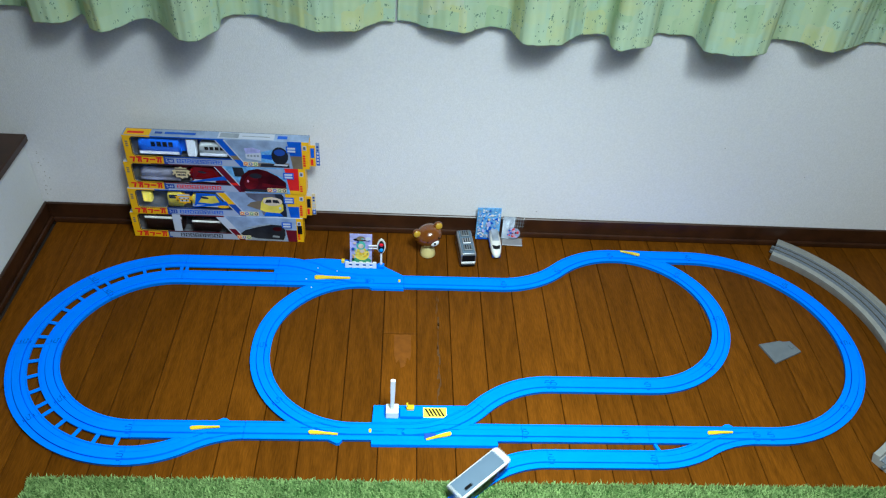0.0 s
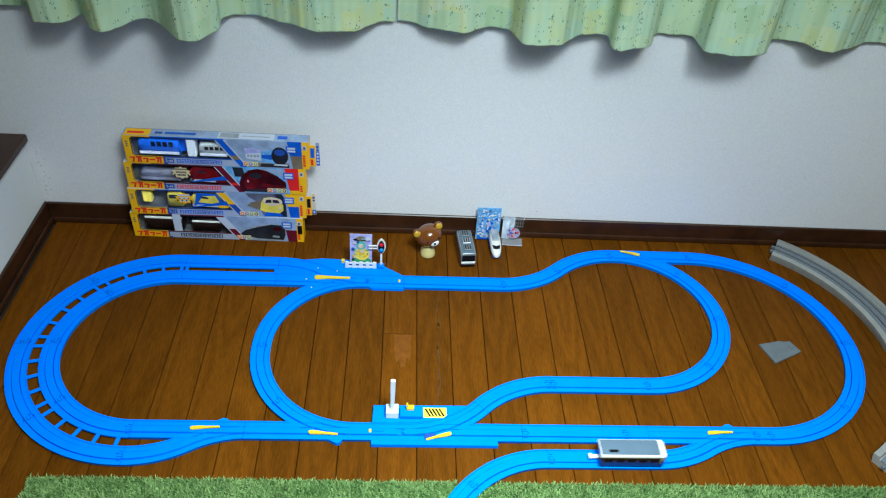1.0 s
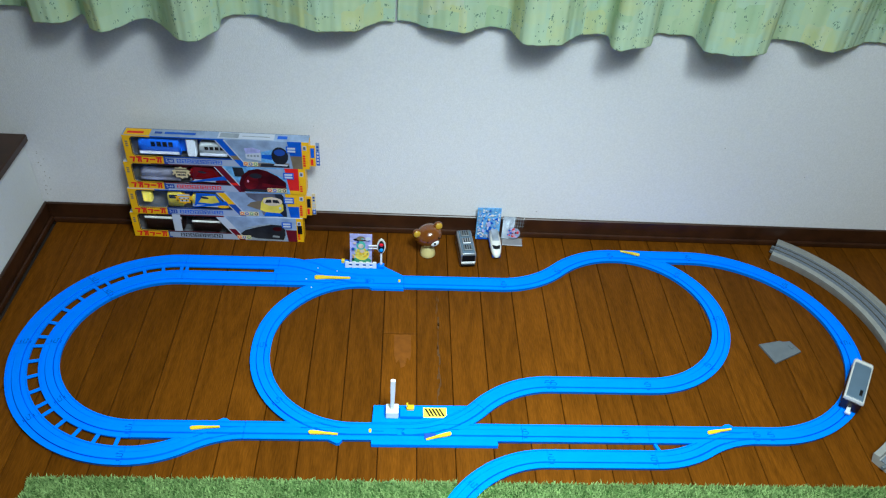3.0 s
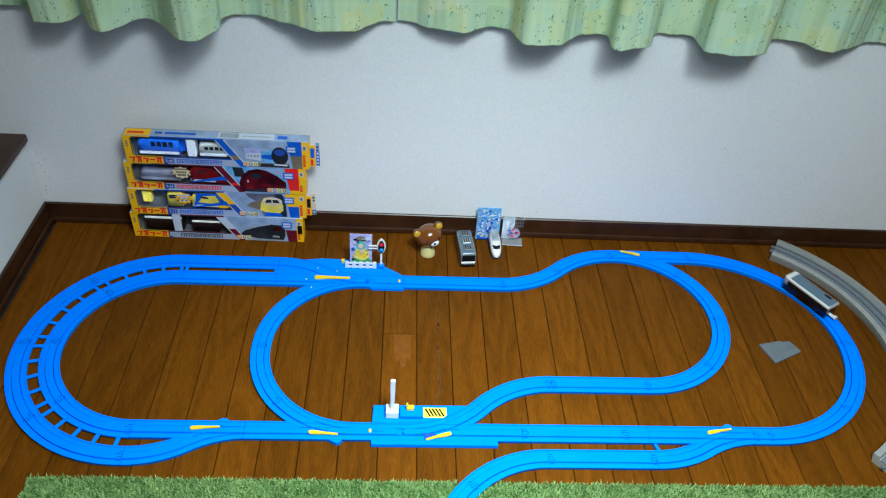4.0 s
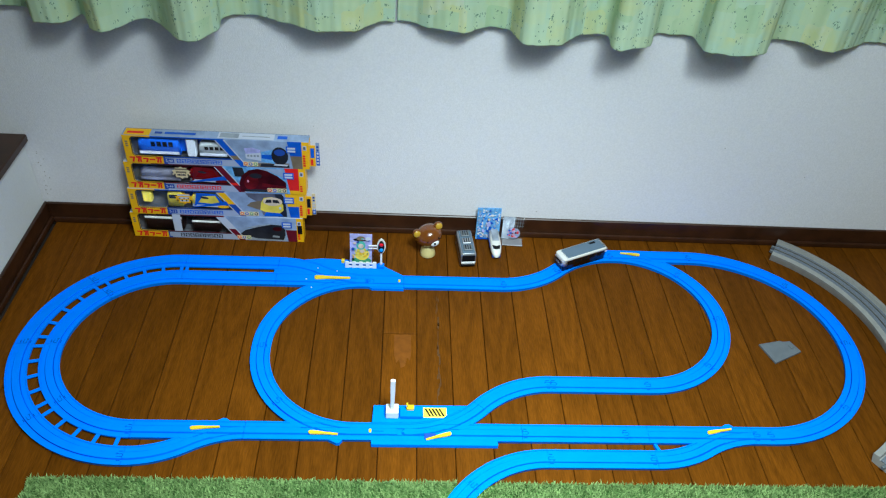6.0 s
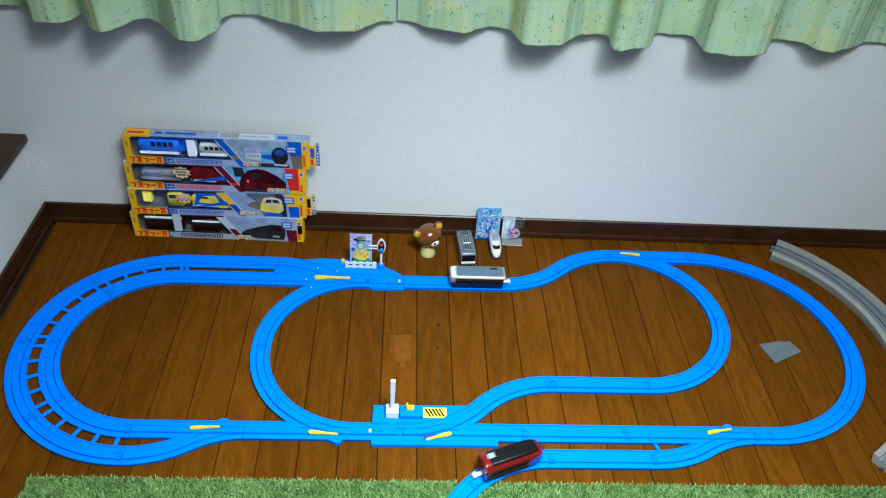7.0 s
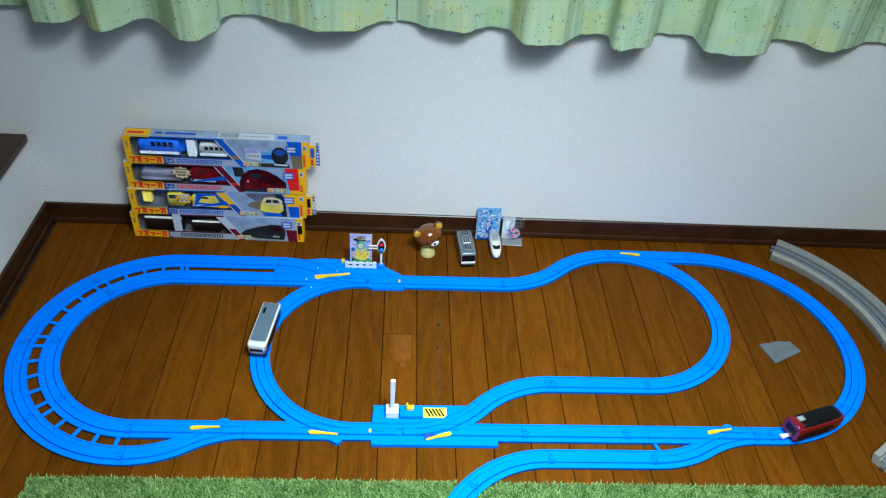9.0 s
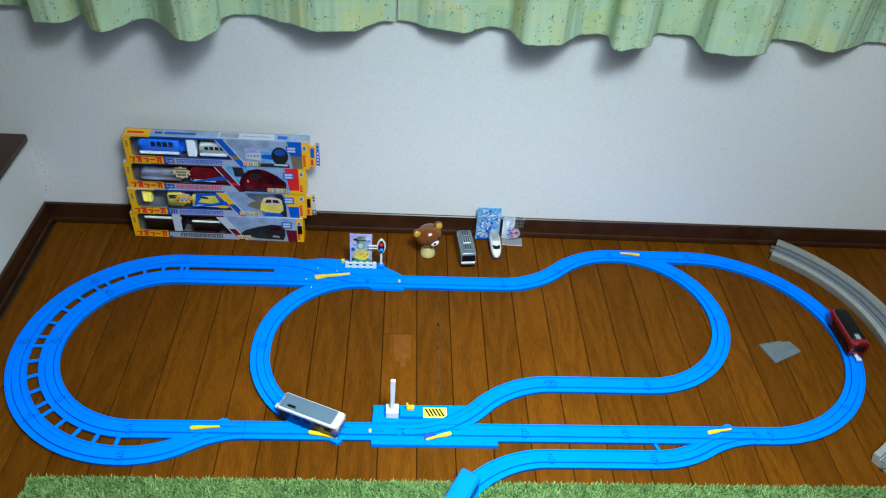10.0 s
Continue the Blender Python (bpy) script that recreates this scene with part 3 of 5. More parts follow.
def track_layout():
    sw = {}
    sw["left"] = switch_piece("track_switch", [(front, 0, fx(-0.275)), (left_s, 0, left_s.length - 0.012)], "blue plastic toy track switch joining the double curve, yellow lever")
    s_l = lloop.length - R_L * radians(47)
    sw["loop"] = switch_piece("track_switch", [(front, fx(-0.275), fx(-0.070)), (lloop, s_l, lloop.length)], "blue plastic toy track switch below the small loop, yellow lever")
    s_m = R0 * radians(A_MID)
    # automatic switching unit with its raised deck
    edge = [(x - math.sin(a) * (HW - 0.0006), y + math.cos(a) * (HW - 0.0006)) for x, y, a in mid.from_s(0, s_m, 0.006)]
    edge = [p for p in edge if p[0] > -0.026 and p[1] < 0.968]
    deck = [(-0.031, YB + HW - 0.0006)] + edge + [(edge[-1][0] + 0.004, 0.9725), (-0.029, 0.971)]
    sw["auto"] = switch_piece("track_switch", [(front, fx(-0.070), fx(0.264)), (mid, 0, s_m)], "wide blue plastic automatic switch unit with a deck and striped sticker", [(deck, HT + 0.0012)])
    au = sw["auto"]
    o = (au["plan_x"], au["plan_y"])
    bm = prism([(-0.031 - o[0], 0.879 - o[1]), (0.214 - o[0], 0.879 - o[1]), (0.214 - o[0], YB - HW + 0.0005 - o[1]), (-0.031 - o[0], YB - HW + 0.0005 - o[1])], 0.001, HT - 0.0004)
    part("front_apron", bm, BLUE, au)
    def on(x, y, z=0.0):
        return Matrix.Translation((x - o[0], y - o[1], z))
    part("housing", box(-0.014, 0.0315, -0.012, 0.012, 0, 0.010, 0.0015), BLUE, au, at=on(0.037, 0.950, HT + 0.0012))
    blk = part("white_block", box(-0.0125, 0.0125, -0.0115, 0.0115, 0, 0.018, 0.0018, 2), WHITE, au, "white plastic counterweight block", at=on(0.008, 0.950, HT + 0.0012))
    rod = bmesh.new()
    upright([(-0.0034, 0.016), (0.0034, 0.016), (0.0042, 0.064), (0.0046, 0.072), (0.0046, 0.102), (-0.0046, 0.102), (-0.0046, 0.072), (-0.0042, 0.064)], -0.003, 0.003, rod)
    part("upright_arm", rod, WHITE, blk, "white plastic barrier arm standing up")
    yk = box(-0.008, 0.006, -0.005, 0.005, 0, 0.008, 0.001)
    box(-0.0095, -0.006, -0.003, 0.004, 0, 0.016, 0.0008, bm=yk)
    part("yellow_stop", yk, YELLOW, au, "yellow plastic stop lever", at=on(0.045, 0.955, HT + 0.011))
    st = part("sticker", prism([(-0.0235, -0.0125), (0.0175, -0.0125), (0.0235, -0.006), (0.0235, 0.0120), (-0.0235, 0.0120)], 0, 0.0006), PYEL, au, "yellow sticker with slanted black stripes", at=on(0.0930, 0.954, HT + 0.0014))
    for k in range(5):
        xk = -0.0205 + k * 0.0069
        part("stripe", prism([(xk + 0.0088, -0.0092), (xk + 0.0124, -0.0092), (xk + 0.0036, 0.0092), (xk, 0.0092)], 0.0007, 0.001), BLACK, st)
    part("lever_slot", box(-0.012, 0.012, -0.006, 0.006, -0.001, 0.0006), NAVY, au, at=on(0.083, 0.900, HT - 0.0014))
    # catch slot laid on as a thin strip, recess shade in its colour
    part("catch_slot", box(-0.010, 0.020, -0.0005, 0.0005, -0.001, 0.0003), GAPSHADE, au, at=on(-0.028, YB, HT))
    # yellow catches in the middle of the way
    for k, (p, x, y) in enumerate(((au, -0.034, YB),)):
        part("catch", box(-0.0026, 0.0026, -0.0038, 0.0038, 0, 0.004, 0.0008), YELLOW, p, "small yellow trip catch", at=on(x, y, HT - 0.001))

    rail_piece("track_straight", front, fx(0.264), fx(0.477), SL, (0, 1))
    rail_piece("track_straight", front, fx(0.477), fx(0.517), "short blue plastic straight toy track piece", ())
    sw["right"] = switch_piece("track_switch", [(front, fx(0.517), fx(0.733)), (side, 0.005, SIDE_S)], "blue plastic toy track switch leading to the siding, yellow lever")
    rt = sw["right"]
    part("brace", box(-0.003, 0.003, -0.0085, 0.0085, 0.001, HT - 0.001, 0.0006), BLUE, rt, at=Matrix.Translation((0.528 - rt["plan_x"], (YB + YS) / 2 - rt["plan_y"], 0)) @ Matrix.Rotation(0.3, 4, "Z"))
    rail_piece("track_straight", front, fx(0.733), FRONT_END, "short blue plastic straight toy track piece", (0, 1))
    q = R_BEND * radians(45)
    for k in range(3):
        rail_piece("track_curve", outer, k * q, (k + 1) * q, "large-radius blue plastic curved toy track piece")
    s_top = 3 * q + R_BIG * radians(45)
    s_sw = min(s_top, outer.length - 0.150)
    rail_piece("track_curve", outer, 3 * q, s_sw, "large-radius blue plastic curved toy track piece")
    q = R0 * radians(45)
    s_r = rloop.length - R_R * radians(45)
    sw["top"] = switch_piece("track_switch", [(outer, s_sw, outer.length), (rloop, s_r, rloop.length)], "blue plastic toy track switch near the skirting, yellow lever")
    qs = R0 * radians(A_TOP)
    rail_piece("track_curve", top, 0, qs, SC, (0,))
    rail_piece("track_curve", top, qs, 2 * qs, SC, (0, 1))
    s_stn = top.length - (X_STN1 - X_STN0)
    rail_piece("track_straight", top, 2 * qs, s_stn, SL, ())
    # right inner loop
    rail_piece("track_straight", rloop, 0, RRX - 0.338, SL, (0, 1))
    s0 = RRX - 0.338
    for k in range(3):
        rail_piece("track_curve", rloop, s0 + k * R_R * radians(45), s0 + (k + 1) * R_R * radians(45), SC, (1,))
    rail_piece("track_curve", mid, s_m, mid.length, SC, (1,))
    # station switch: double way in, one way out, and the loop branching off
    into = Path(X_STN0, YO, 0).turn(R0, -s_bend(R0, YO - YT)).turn(R0, s_bend(R0, YO - YT))
    s_b = R_L * radians(42)
    up = [(x - math.sin(a) * (HW - 0.0005), y + math.cos(a) * (HW - 0.0005)) for x, y, a in into.from_s(0.055, into.length, 0.01)]
    deck = up + [(0.026, YT + HW - 0.0006), (-0.030, 1.3935), (-0.105, 1.4065), (-0.17, 1.4095)]
    low = [(x + math.sin(a) * (HW - 0.0005), y - math.cos(a) * (HW - 0.0005)) for x, y, a in into.from_s(0.0, 0.12, 0.01)]
    low = [p for p in low if p[1] > YT + HW + 0.0008]
    web = [(X_STN0 + 0.0005, YT + HW - 0.0005), (low[-1][0], YT + HW - 0.0005)] + low[::-1]
    sw["station"] = switch_piece("track_switch", [(top, s_stn, top.length), (lloop, 0, s_b), (into, 0, into.length)], "wide blue plastic station switch with platform deck, yellow lever", [(deck, HT + 0.0009), (web, HT - 0.0006)])
    sn = sw["station"]
    part("catch", box(-0.0026, 0.0026, -0.0038, 0.0038, 0, 0.004, 0.0008), YELLOW, sn, "small yellow trip catch", at=Matrix.Translation((0.018 - sn["plan_x"], YT - sn["plan_y"], HT - 0.001)))
    part("apron", prism([(x - sn["plan_x"], y - sn["plan_y"]) for x, y in ((-0.052, YT - HW + 0.0005), (-0.046, YT - HW - 0.0036), (0.0285, YT - HW - 0.0036), (0.0285, YT - HW + 0.0005))], 0.001, HT - 0.0015), BLUE, sn)
    part("catch", box(-0.004, 0.004, -0.004, 0.004, 0, 0.009, 0.001), YELLOW, sn, "small yellow trip catch", at=Matrix.Translation((-0.118 - sn["plan_x"], 1.398 - sn["plan_y"], HT)))
    for px, py in ((-0.20, 1.336), (-0.176, 1.3745), (-0.13, 1.366), (-0.185, 1.308)):
        part("rivet", lathe([(0.0016, 0), (0.0016, 0.0008), (0, 0.0012)], 8), WHITE, sn, at=Matrix.Translation((px - sn["plan_x"], py - sn["plan_y"], HT + 0.0002)))
    s_e = lloop.length - R_L * radians(47)
    rail_piece("track_curve", lloop, s_b, (s_b + s_e) / 2 + 0.01, SC, (1,))
    rail_piece("track_curve", lloop, (s_b + s_e) / 2 + 0.01, s_e, SC, (1,))
    # siding, curving off over the rug
    rail_piece("track_straight", side, SIDE_S, SIDE_C, SL, (0, 1))
    for k in range(2):
        rail_piece("track_curve", side, SIDE_C + k * q, SIDE_C + (k + 1) * q, "blue plastic curved toy track piece running onto the rug", (1,))
    rail_piece("track_straight", side, SIDE_C + 2 * q, SIDE_C + 2 * q + 0.215, "blue plastic straight toy track piece on the green rug", (1,))
    rail_piece("track_straight", side, SIDE_C + 2 * q + 0.215, SIDE_C + 2 * q + 0.43, "blue plastic straight toy track piece on the green rug", (1,))
    rail_piece("track_straight", side, SIDE_C + 2 * q + 0.43, SIDE_C + 2 * q + 0.645, "blue plastic straight toy track piece on the green rug", ())

    # double curve in four pieces with ladder ties, and the double straight
    for k in range(4):
        a0, a1 = dinner.length * k / 4, dinner.length * (k + 1) / 4
        b0, b1 = douter.length * k / 4, douter.length * (k + 1) / 4
        bm = track_mesh(dinner.from_s(a0 + 0.0004, a1 - 0.0004, 0.008), open_side=-1)
        track_mesh(douter.from_s(b0 + 0.0004, b1 - 0.0004, 0.009), bm, open_side=1)
        mx, my, _ = dinner.at((a0 + a1) / 2)
        ob = settle(part("track_double_curve", bm, BLUE), mx, my)
        tagged(ob, "blue plastic double-way curved toy track with ladder ties", "toy track", "toy railway track pieces")
        for j in range(5):
            u = (j + 0.08 + 0.0) / 4.62
            ix, iy, ia = dinner.at(a0 + (a1 - a0) * min(u, 0.97) + 0.003)
            ox, oy, oa = douter.at(b0 + (b1 - b0) * min(u, 0.97) + 0.003)
            cx, cy = (ix + ox) / 2, (iy + oy) / 2
            half = math.hypot(ox - ix, oy - iy) / 2 - HW + 0.0006
            ang = math.atan2(oy - iy, ox - ix)
            part("tie", box(-half, half, -0.0038, 0.0038, HT - 0.0040, HT - 0.0012, 0.0005), BLUE, ob, at=Matrix.Translation((cx - mx, cy - my, 0)) @ Matrix.Rotation(ang, 4, "Z"))
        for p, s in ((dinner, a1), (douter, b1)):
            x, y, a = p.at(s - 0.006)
            joint_outline(ob, x, y, a, (mx, my))
    d1, d2 = Path(DX, YT, 0).go(X_STN0 - DX), Path(DX, YO, 0).go(X_STN0 - DX)
    bm = track_mesh(d1.from_s(0.0004, d1.length - 0.0004, 0.02), open_side=1)
    track_mesh(d2.from_s(0.0004, d2.length - 0.0004, 0.02), bm, open_side=-1)
    ob = settle(part("track_double_straight", bm, BLUE), (DX + X_STN0) / 2, YT)
    tagged(ob, "blue plastic double-way straight toy track piece", "toy track", "toy railway track pieces")
    for xx in (DX + 0.006, X_STN0 - 0.004):
        part("tie", box(-0.004, 0.004, -0.0075, 0.0075, HT - 0.0040, HT - 0.0012, 0.0005), BLUE, ob, at=Matrix.Translation((xx - (DX + X_STN0) / 2, (YO - YT) / 2, 0)))
    lv = {
        "left": lever(sw["left"], -0.377, 0.9105, -0.322, 0.914),
        "loop": lever(sw["loop"], -0.152, 0.9045, -0.096, 0.900),
        "auto": lever(sw["auto"], 0.124, 0.905, 0.075, 0.890),
        "station": lever(sw["station"], -0.181, 1.341, -0.098, 1.3415, 1.5),
        "top": lever(sw["top"], 0.623, 1.4525, 0.576, 1.4655),
        "right": lever(sw["right"], 0.638, 0.913, 0.690, 0.9155),
    }
    for k in ("left", "right", "loop"):
        p = sw[k]
        x, y = {"left": (-0.318, 0.9325), "right": (0.684, 0.9325), "loop": (-0.098, 0.886)}[k]
        part("lever_guard", prism([(-0.014, -0.004), (0.014, -0.004), (0.006, 0.0035), (-0.002, 0.0035)] if k != "loop" else [(-0.016, 0.004), (0.012, 0.004), (0.006, -0.0045), (0.0, -0.0045)], 0.001, HT - 0.0003), BLUE, p, at=Matrix.Translation((x - p["plan_x"], y - p["plan_y"], 0)))
    return sw, lv


SWITCHES, LEVERS = track_layout()


# ---- rug ----
def rug():
    base = part("rug", box(-0.64, 1.45, -0.9, 0.798, 0.0006, 0.004, 0.0015), RUGBASE)
    tagged(base, "green shaggy rug lying on the wooden floor", "rug")
    rnd = random.Random(5)
    way = np.array([(LAY @ Vector((*feed.at(s)[:2], 0)))[:2] for s in np.arange(SIDE_C, feed.length, 0.006)])
    verts, faces = [], []
    def tuft(x, y, tall, wide):
        a, lean = rnd.uniform(0, math.tau), rnd.uniform(0.2, 1.0) * tall
        b = rnd.uniform(0, math.tau)
        dx, dy = math.cos(a) * wide, math.sin(a) * wide
        lx, ly = math.cos(b) * lean, math.sin(b) * lean
        i = len(verts)
        verts.extend([(x - dx, y - dy, 0.0035), (x + dx, y + dy, 0.0035), (x + lx * 0.45 + dx * 0.8, y + ly * 0.45 + dy * 0.8, 0.0035 + tall * 0.6), (x + lx * 0.45 - dx * 0.8, y + ly * 0.45 - dy * 0.8, 0.0035 + tall * 0.6), (x + lx, y + ly, 0.0035 + tall)])
        faces.extend([(i, i + 1, i + 2, i + 3), (i + 3, i + 2, i + 4)])
    for _ in range(120000):
        x, y = rnd.uniform(-0.644, 1.12), 0.801 - 0.17 * rnd.random() ** 1.1
        if near(way, x, y) < 0.0255:
            continue
        tuft(x, y, rnd.uniform(0.0050, 0.0092), rnd.uniform(0.0006, 0.0014))
    for _ in range(22000):
        x, y = rnd.uniform(-0.66, 1.45), rnd.uniform(-0.9, 0.64)
        if near(way, x, y) < 0.025:
            continue
        tuft(x, y, rnd.uniform(0.009, 0.015), 0.003)
    me = bpy.data.meshes.new("yarn")
    me.from_pydata(verts, [], faces)
    me.materials.append(RUG_PILE)
    ob = new("yarn", me)
    ob.parent = base
    tagged(ob, "short shaggy green yarn pile", kind="stuff")


def pile_material():
    m = mat("green_yarn", (0.2, 0.4, 0.1), 0.8, spec=0.1)
    nt = m.node_tree
    geo = nt.nodes.new("ShaderNodeNewGeometry")
    ramp = nt.nodes["Color Ramp"]
    ramp.color_ramp.elements[0].position, ramp.color_ramp.elements[1].position = 0.0, 1.0
    ramp.color_ramp.elements[0].color = (0.06, 0.145, 0.033, 1)
    ramp.color_ramp.elements[1].color = (0.36, 0.52, 0.19, 1)
    mix = nt.nodes.new("ShaderNodeMath")
    mix.operation = "MULTIPLY_ADD"
    mix.inputs[1].default_value = 0.55
    n = nt.nodes["Noise Texture"]
    n.inputs["Scale"].default_value = 30
    half = nt.nodes.new("ShaderNodeMath")
    half.operation = "MULTIPLY"
    half.inputs[1].default_value = 1.15
    low = nt.nodes.new("ShaderNodeMath")
    low.operation = "SUBTRACT"
    low.inputs[1].default_value = 0.30
    nt.links.new(n.outputs["Fac"], low.inputs[0])
    nt.links.new(low.outputs[0], half.inputs[0])
    nt.links.new(geo.outputs["Random Per Island"], mix.inputs[0])
    nt.links.new(half.outputs[0], mix.inputs[2])
    nt.links.new(mix.outputs[0], ramp.inputs["Fac"])
    return m


RUG_PILE = pile_material()
rug()


# ---- trains ----
def shell(length, width, z0, z1, round_top, front_cut, back_cut=0.0, nose=0.32, slope=0.35):
    """A car body lying along x: sides, a rounded roof, and rounded ends."""
    prof = [(-width / 2, z0), (-width / 2, z1 - round_top)]
    for k in range(1, 6):
        a = math.pi / 2 * k / 6
        prof.append((-width / 2 + round_top * (1 - math.cos(a)), z1 - round_top + round_top * math.sin(a)))
    prof.append((-width / 2 + round_top, z1))
    prof = prof + [(-y, z) for y, z in prof[::-1]]
    bm = bmesh.new()
    stations = [(-length / 2, 1 - back_cut, back_cut), (-length / 2 + 0.004, 1.0, 0.0), (length / 2 - front_cut, 1.0, 0.0)]
    for k in range(1, 6):
        u = k / 5
        stations.append((length / 2 - front_cut + front_cut * math.sin(u * math.pi / 2), 1 - nose * (1 - math.cos(u * math.pi / 2)), slope * (1 - math.cos(u * math.pi / 2))))
    rows = []
    for x, ky, drop in stations:
        rows.append([bm.verts.new((x, y * ky, z0 + (z - z0) * (1 - drop * (z - z0) / (z1 - z0)))) for y, z in prof])
    for a, b in zip(rows, rows[1:]):
        for i in range(len(prof) - 1):
            f = bm.faces.new((a[i], b[i], b[i + 1], a[i + 1]))
            f.smooth = True
        bm.faces.new((a[-1], b[-1], b[0], a[0]))
    bm.faces.new(rows[0])
    bm.faces.new(rows[-1][::-1])
    return bm


def wheels(root, xs, half, r=0.0085):
    for x in xs:
        for s in (-1, 1):
            w = part("wheel", lathe([(0.003, -0.003), (r * 0.75, -0.003), (r, -0.0018), (r, 0.0018), (r * 0.7, 0.003), (0.003, 0.003)], 16, Matrix.Rotation(math.pi / 2, 4, "X")), RUBBER, root, at=Matrix.Translation((x, s * half, r)))
            part("hub", lathe([(0.0, -0.0036), (0.0022, -0.0034), (0.0022, 0.0034), (0, 0.0036)], 10, Matrix.Rotation(math.pi / 2, 4, "X")), SILVER, w)


def hook(root, x, m=None):
    bm = box(-0.014, 0.002, -0.004, 0.004, 0.0085, 0.0125, 0.001)
    box(-0.018, -0.012, -0.0055, 0.0055, 0.0085, 0.0145, 0.0012, bm=bm)
    part("coupling_hook", bm, m or WHITE, root, "white plastic coupling hook", at=Matrix.Translation((x, 0, 0)))


def silver_train():
    t = thing("toy_train", None, "grey-roofed toy train car with cream edge and dark sides", "toy train", "running toy trains")
    part("body", shell(0.124, 0.037, 0.005, 0.0345, 0.002, 0.004), MAROON, t, "very dark maroon car sides")
    part("roof_edge", shell(0.127, 0.040, 0.0325, 0.040, 0.004, 0.007), CREAM, t, "cream plastic roof edge")
    part("roof", shell(0.112, 0.0335, 0.0395, 0.0408, 0.0008, 0.003), ROOFGREY, t, "flat grey roof", at=Matrix.Translation((-0.0055, 0, 0)))
    part("switch_knob", box(-0.009, 0.009, -0.003, 0.003, 0.040, 0.0425, 0.001), BLACK, t, "black power switch on the roof", at=Matrix.Translation((-0.038, -0.009, 0)))
    part("front_cap", shell(0.012, 0.0385, 0.018, 0.0395, 0.004, 0.007), CREAM, t, "cream rounded cab front", at=Matrix.Translation((0.058, 0, 0)))
    part("windscreen", box(-0.0006, 0.0006, -0.013, 0.013, 0.022, 0.031, 0.0003), BLACK, t, at=Matrix.Translation((0.0645, 0, 0)))
    for s in (-1, 1):
        for k in range(5):
            part("window", box(-0.0075, 0.0075, -0.0004, 0.0004, 0.019, 0.028, 0.0003), BLACK, t, at=Matrix.Translation((-0.046 + k * 0.022, s * 0.0187, 0)))
    wheels(t, (-0.038, 0.036), 0.0125)
    hook(t, -0.062)
    return t


def red_train():
    t = thing("toy_train", None, "glossy red toy train car with black roof", "toy train", "running toy trains")
    part("body", shell(0.124, 0.040, 0.0135, 0.0500, 0.013, 0.032, nose=0.5, slope=0.5), RED, t, "glossy red car body")
    part("roof", shell(0.100, 0.0330, 0.0440, 0.0511, 0.006, 0.024, back_cut=0.1, nose=0.5, slope=0.9), BLACK, t, "black roof panel", at=Matrix.Translation((0.001, 0, 0)))
    part("underframe", box(-0.055, 0.040, -0.0165, 0.0165, 0.0045, 0.0138, 0.002), BLACK, t, "black underframe between the wheels")
    part("switch_knob", box(-0.007, 0.007, -0.0055, 0.0055, 0.0505, 0.0525, 0.001), SWITCHGREY, t, "pale grey square power switch on the roof", at=Matrix.Translation((-0.043, 0.004, 0)))
    for s in (-1, 1):
        part("window_band", box(-0.050, 0.027, -0.0004, 0.0004, 0.0245, 0.0335, 0.0003), BLACK, t, "long black window band", at=Matrix.Translation((0, s * 0.0202, 0)))
        part("skirt", box(-0.058, 0.027, -0.0006, 0.0006, 0.0138, 0.0165, 0.0003), MAROON, t, "dark lower skirt", at=Matrix.Translation((0, s * 0.0203, 0)))
    part("windscreen", box(-0.0006, 0.0006, -0.009, 0.009, 0.026, 0.036, 0.0003), BLACK, t, at=Matrix.Translation((0.0622, 0, 0)))
    part("tail_panel", box(-0.0008, 0.0008, -0.013, 0.013, 0.022, 0.040, 0.0004), BLACK, t, "black rear end panel", at=Matrix.Translation((-0.0622, 0, 0)))
    wheels(t, (-0.036, 0.034), 0.0125)
    hook(t, -0.060)
    return t


def blue_train():
    t = thing("toy_train", None, "bright blue toy train car coming up the curve", "toy train", "running toy trains")
    part("body", shell(0.126, 0.039, 0.005, 0.0455, 0.005, 0.008), TBLUE, t, "bright blue car body")
    part("roof", shell(0.112, 0.031, 0.0447, 0.0467, 0.0012, 0.004), TBLUE, t, "bright blue roof panel")
    part("windscreen", box(-0.0006, 0.0006, -0.012, 0.012, 0.024, 0.037, 0.0003), BLACK, t, at=Matrix.Translation((0.0632, 0, 0)))
    for s in (-1, 1):
        for k in range(5):
            part("window", box(-0.0075, 0.0075, -0.0004, 0.0004, 0.023, 0.033, 0.0003), BLACK, t, at=Matrix.Translation((-0.046 + k * 0.022, s * 0.0197, 0)))
    wheels(t, (-0.038, 0.036), 0.0125)
    hook(t, -0.062)
    return t


SILVER_TRAIN, RED_TRAIN, BLUE_TRAIN = silver_train(), red_train(), blue_train()


def join_ways():
    """The way of the trains as places along it, every 2 mm."""
    pts = []
    for p, s0, s1 in ((feed, feed.length, 0), (front, fx(SX), FRONT_END), (outer, 0, outer.length), (top, 0, top.length - (RLX - X_STN0)), (lloop, 0, lloop.length), (front, fx(RLX), FRONT_END)):
        n = int(abs(s1 - s0) / 0.002)
        for i in range(n):
            pts.append(p.at(s0 + (s1 - s0) * i / n)[:2])
    pts = np.array(pts)
    d = np.concatenate([[0], np.cumsum(np.hypot(*np.diff(pts, axis=0).T))])
    return pts, d


WAY, WAY_S = join_ways()


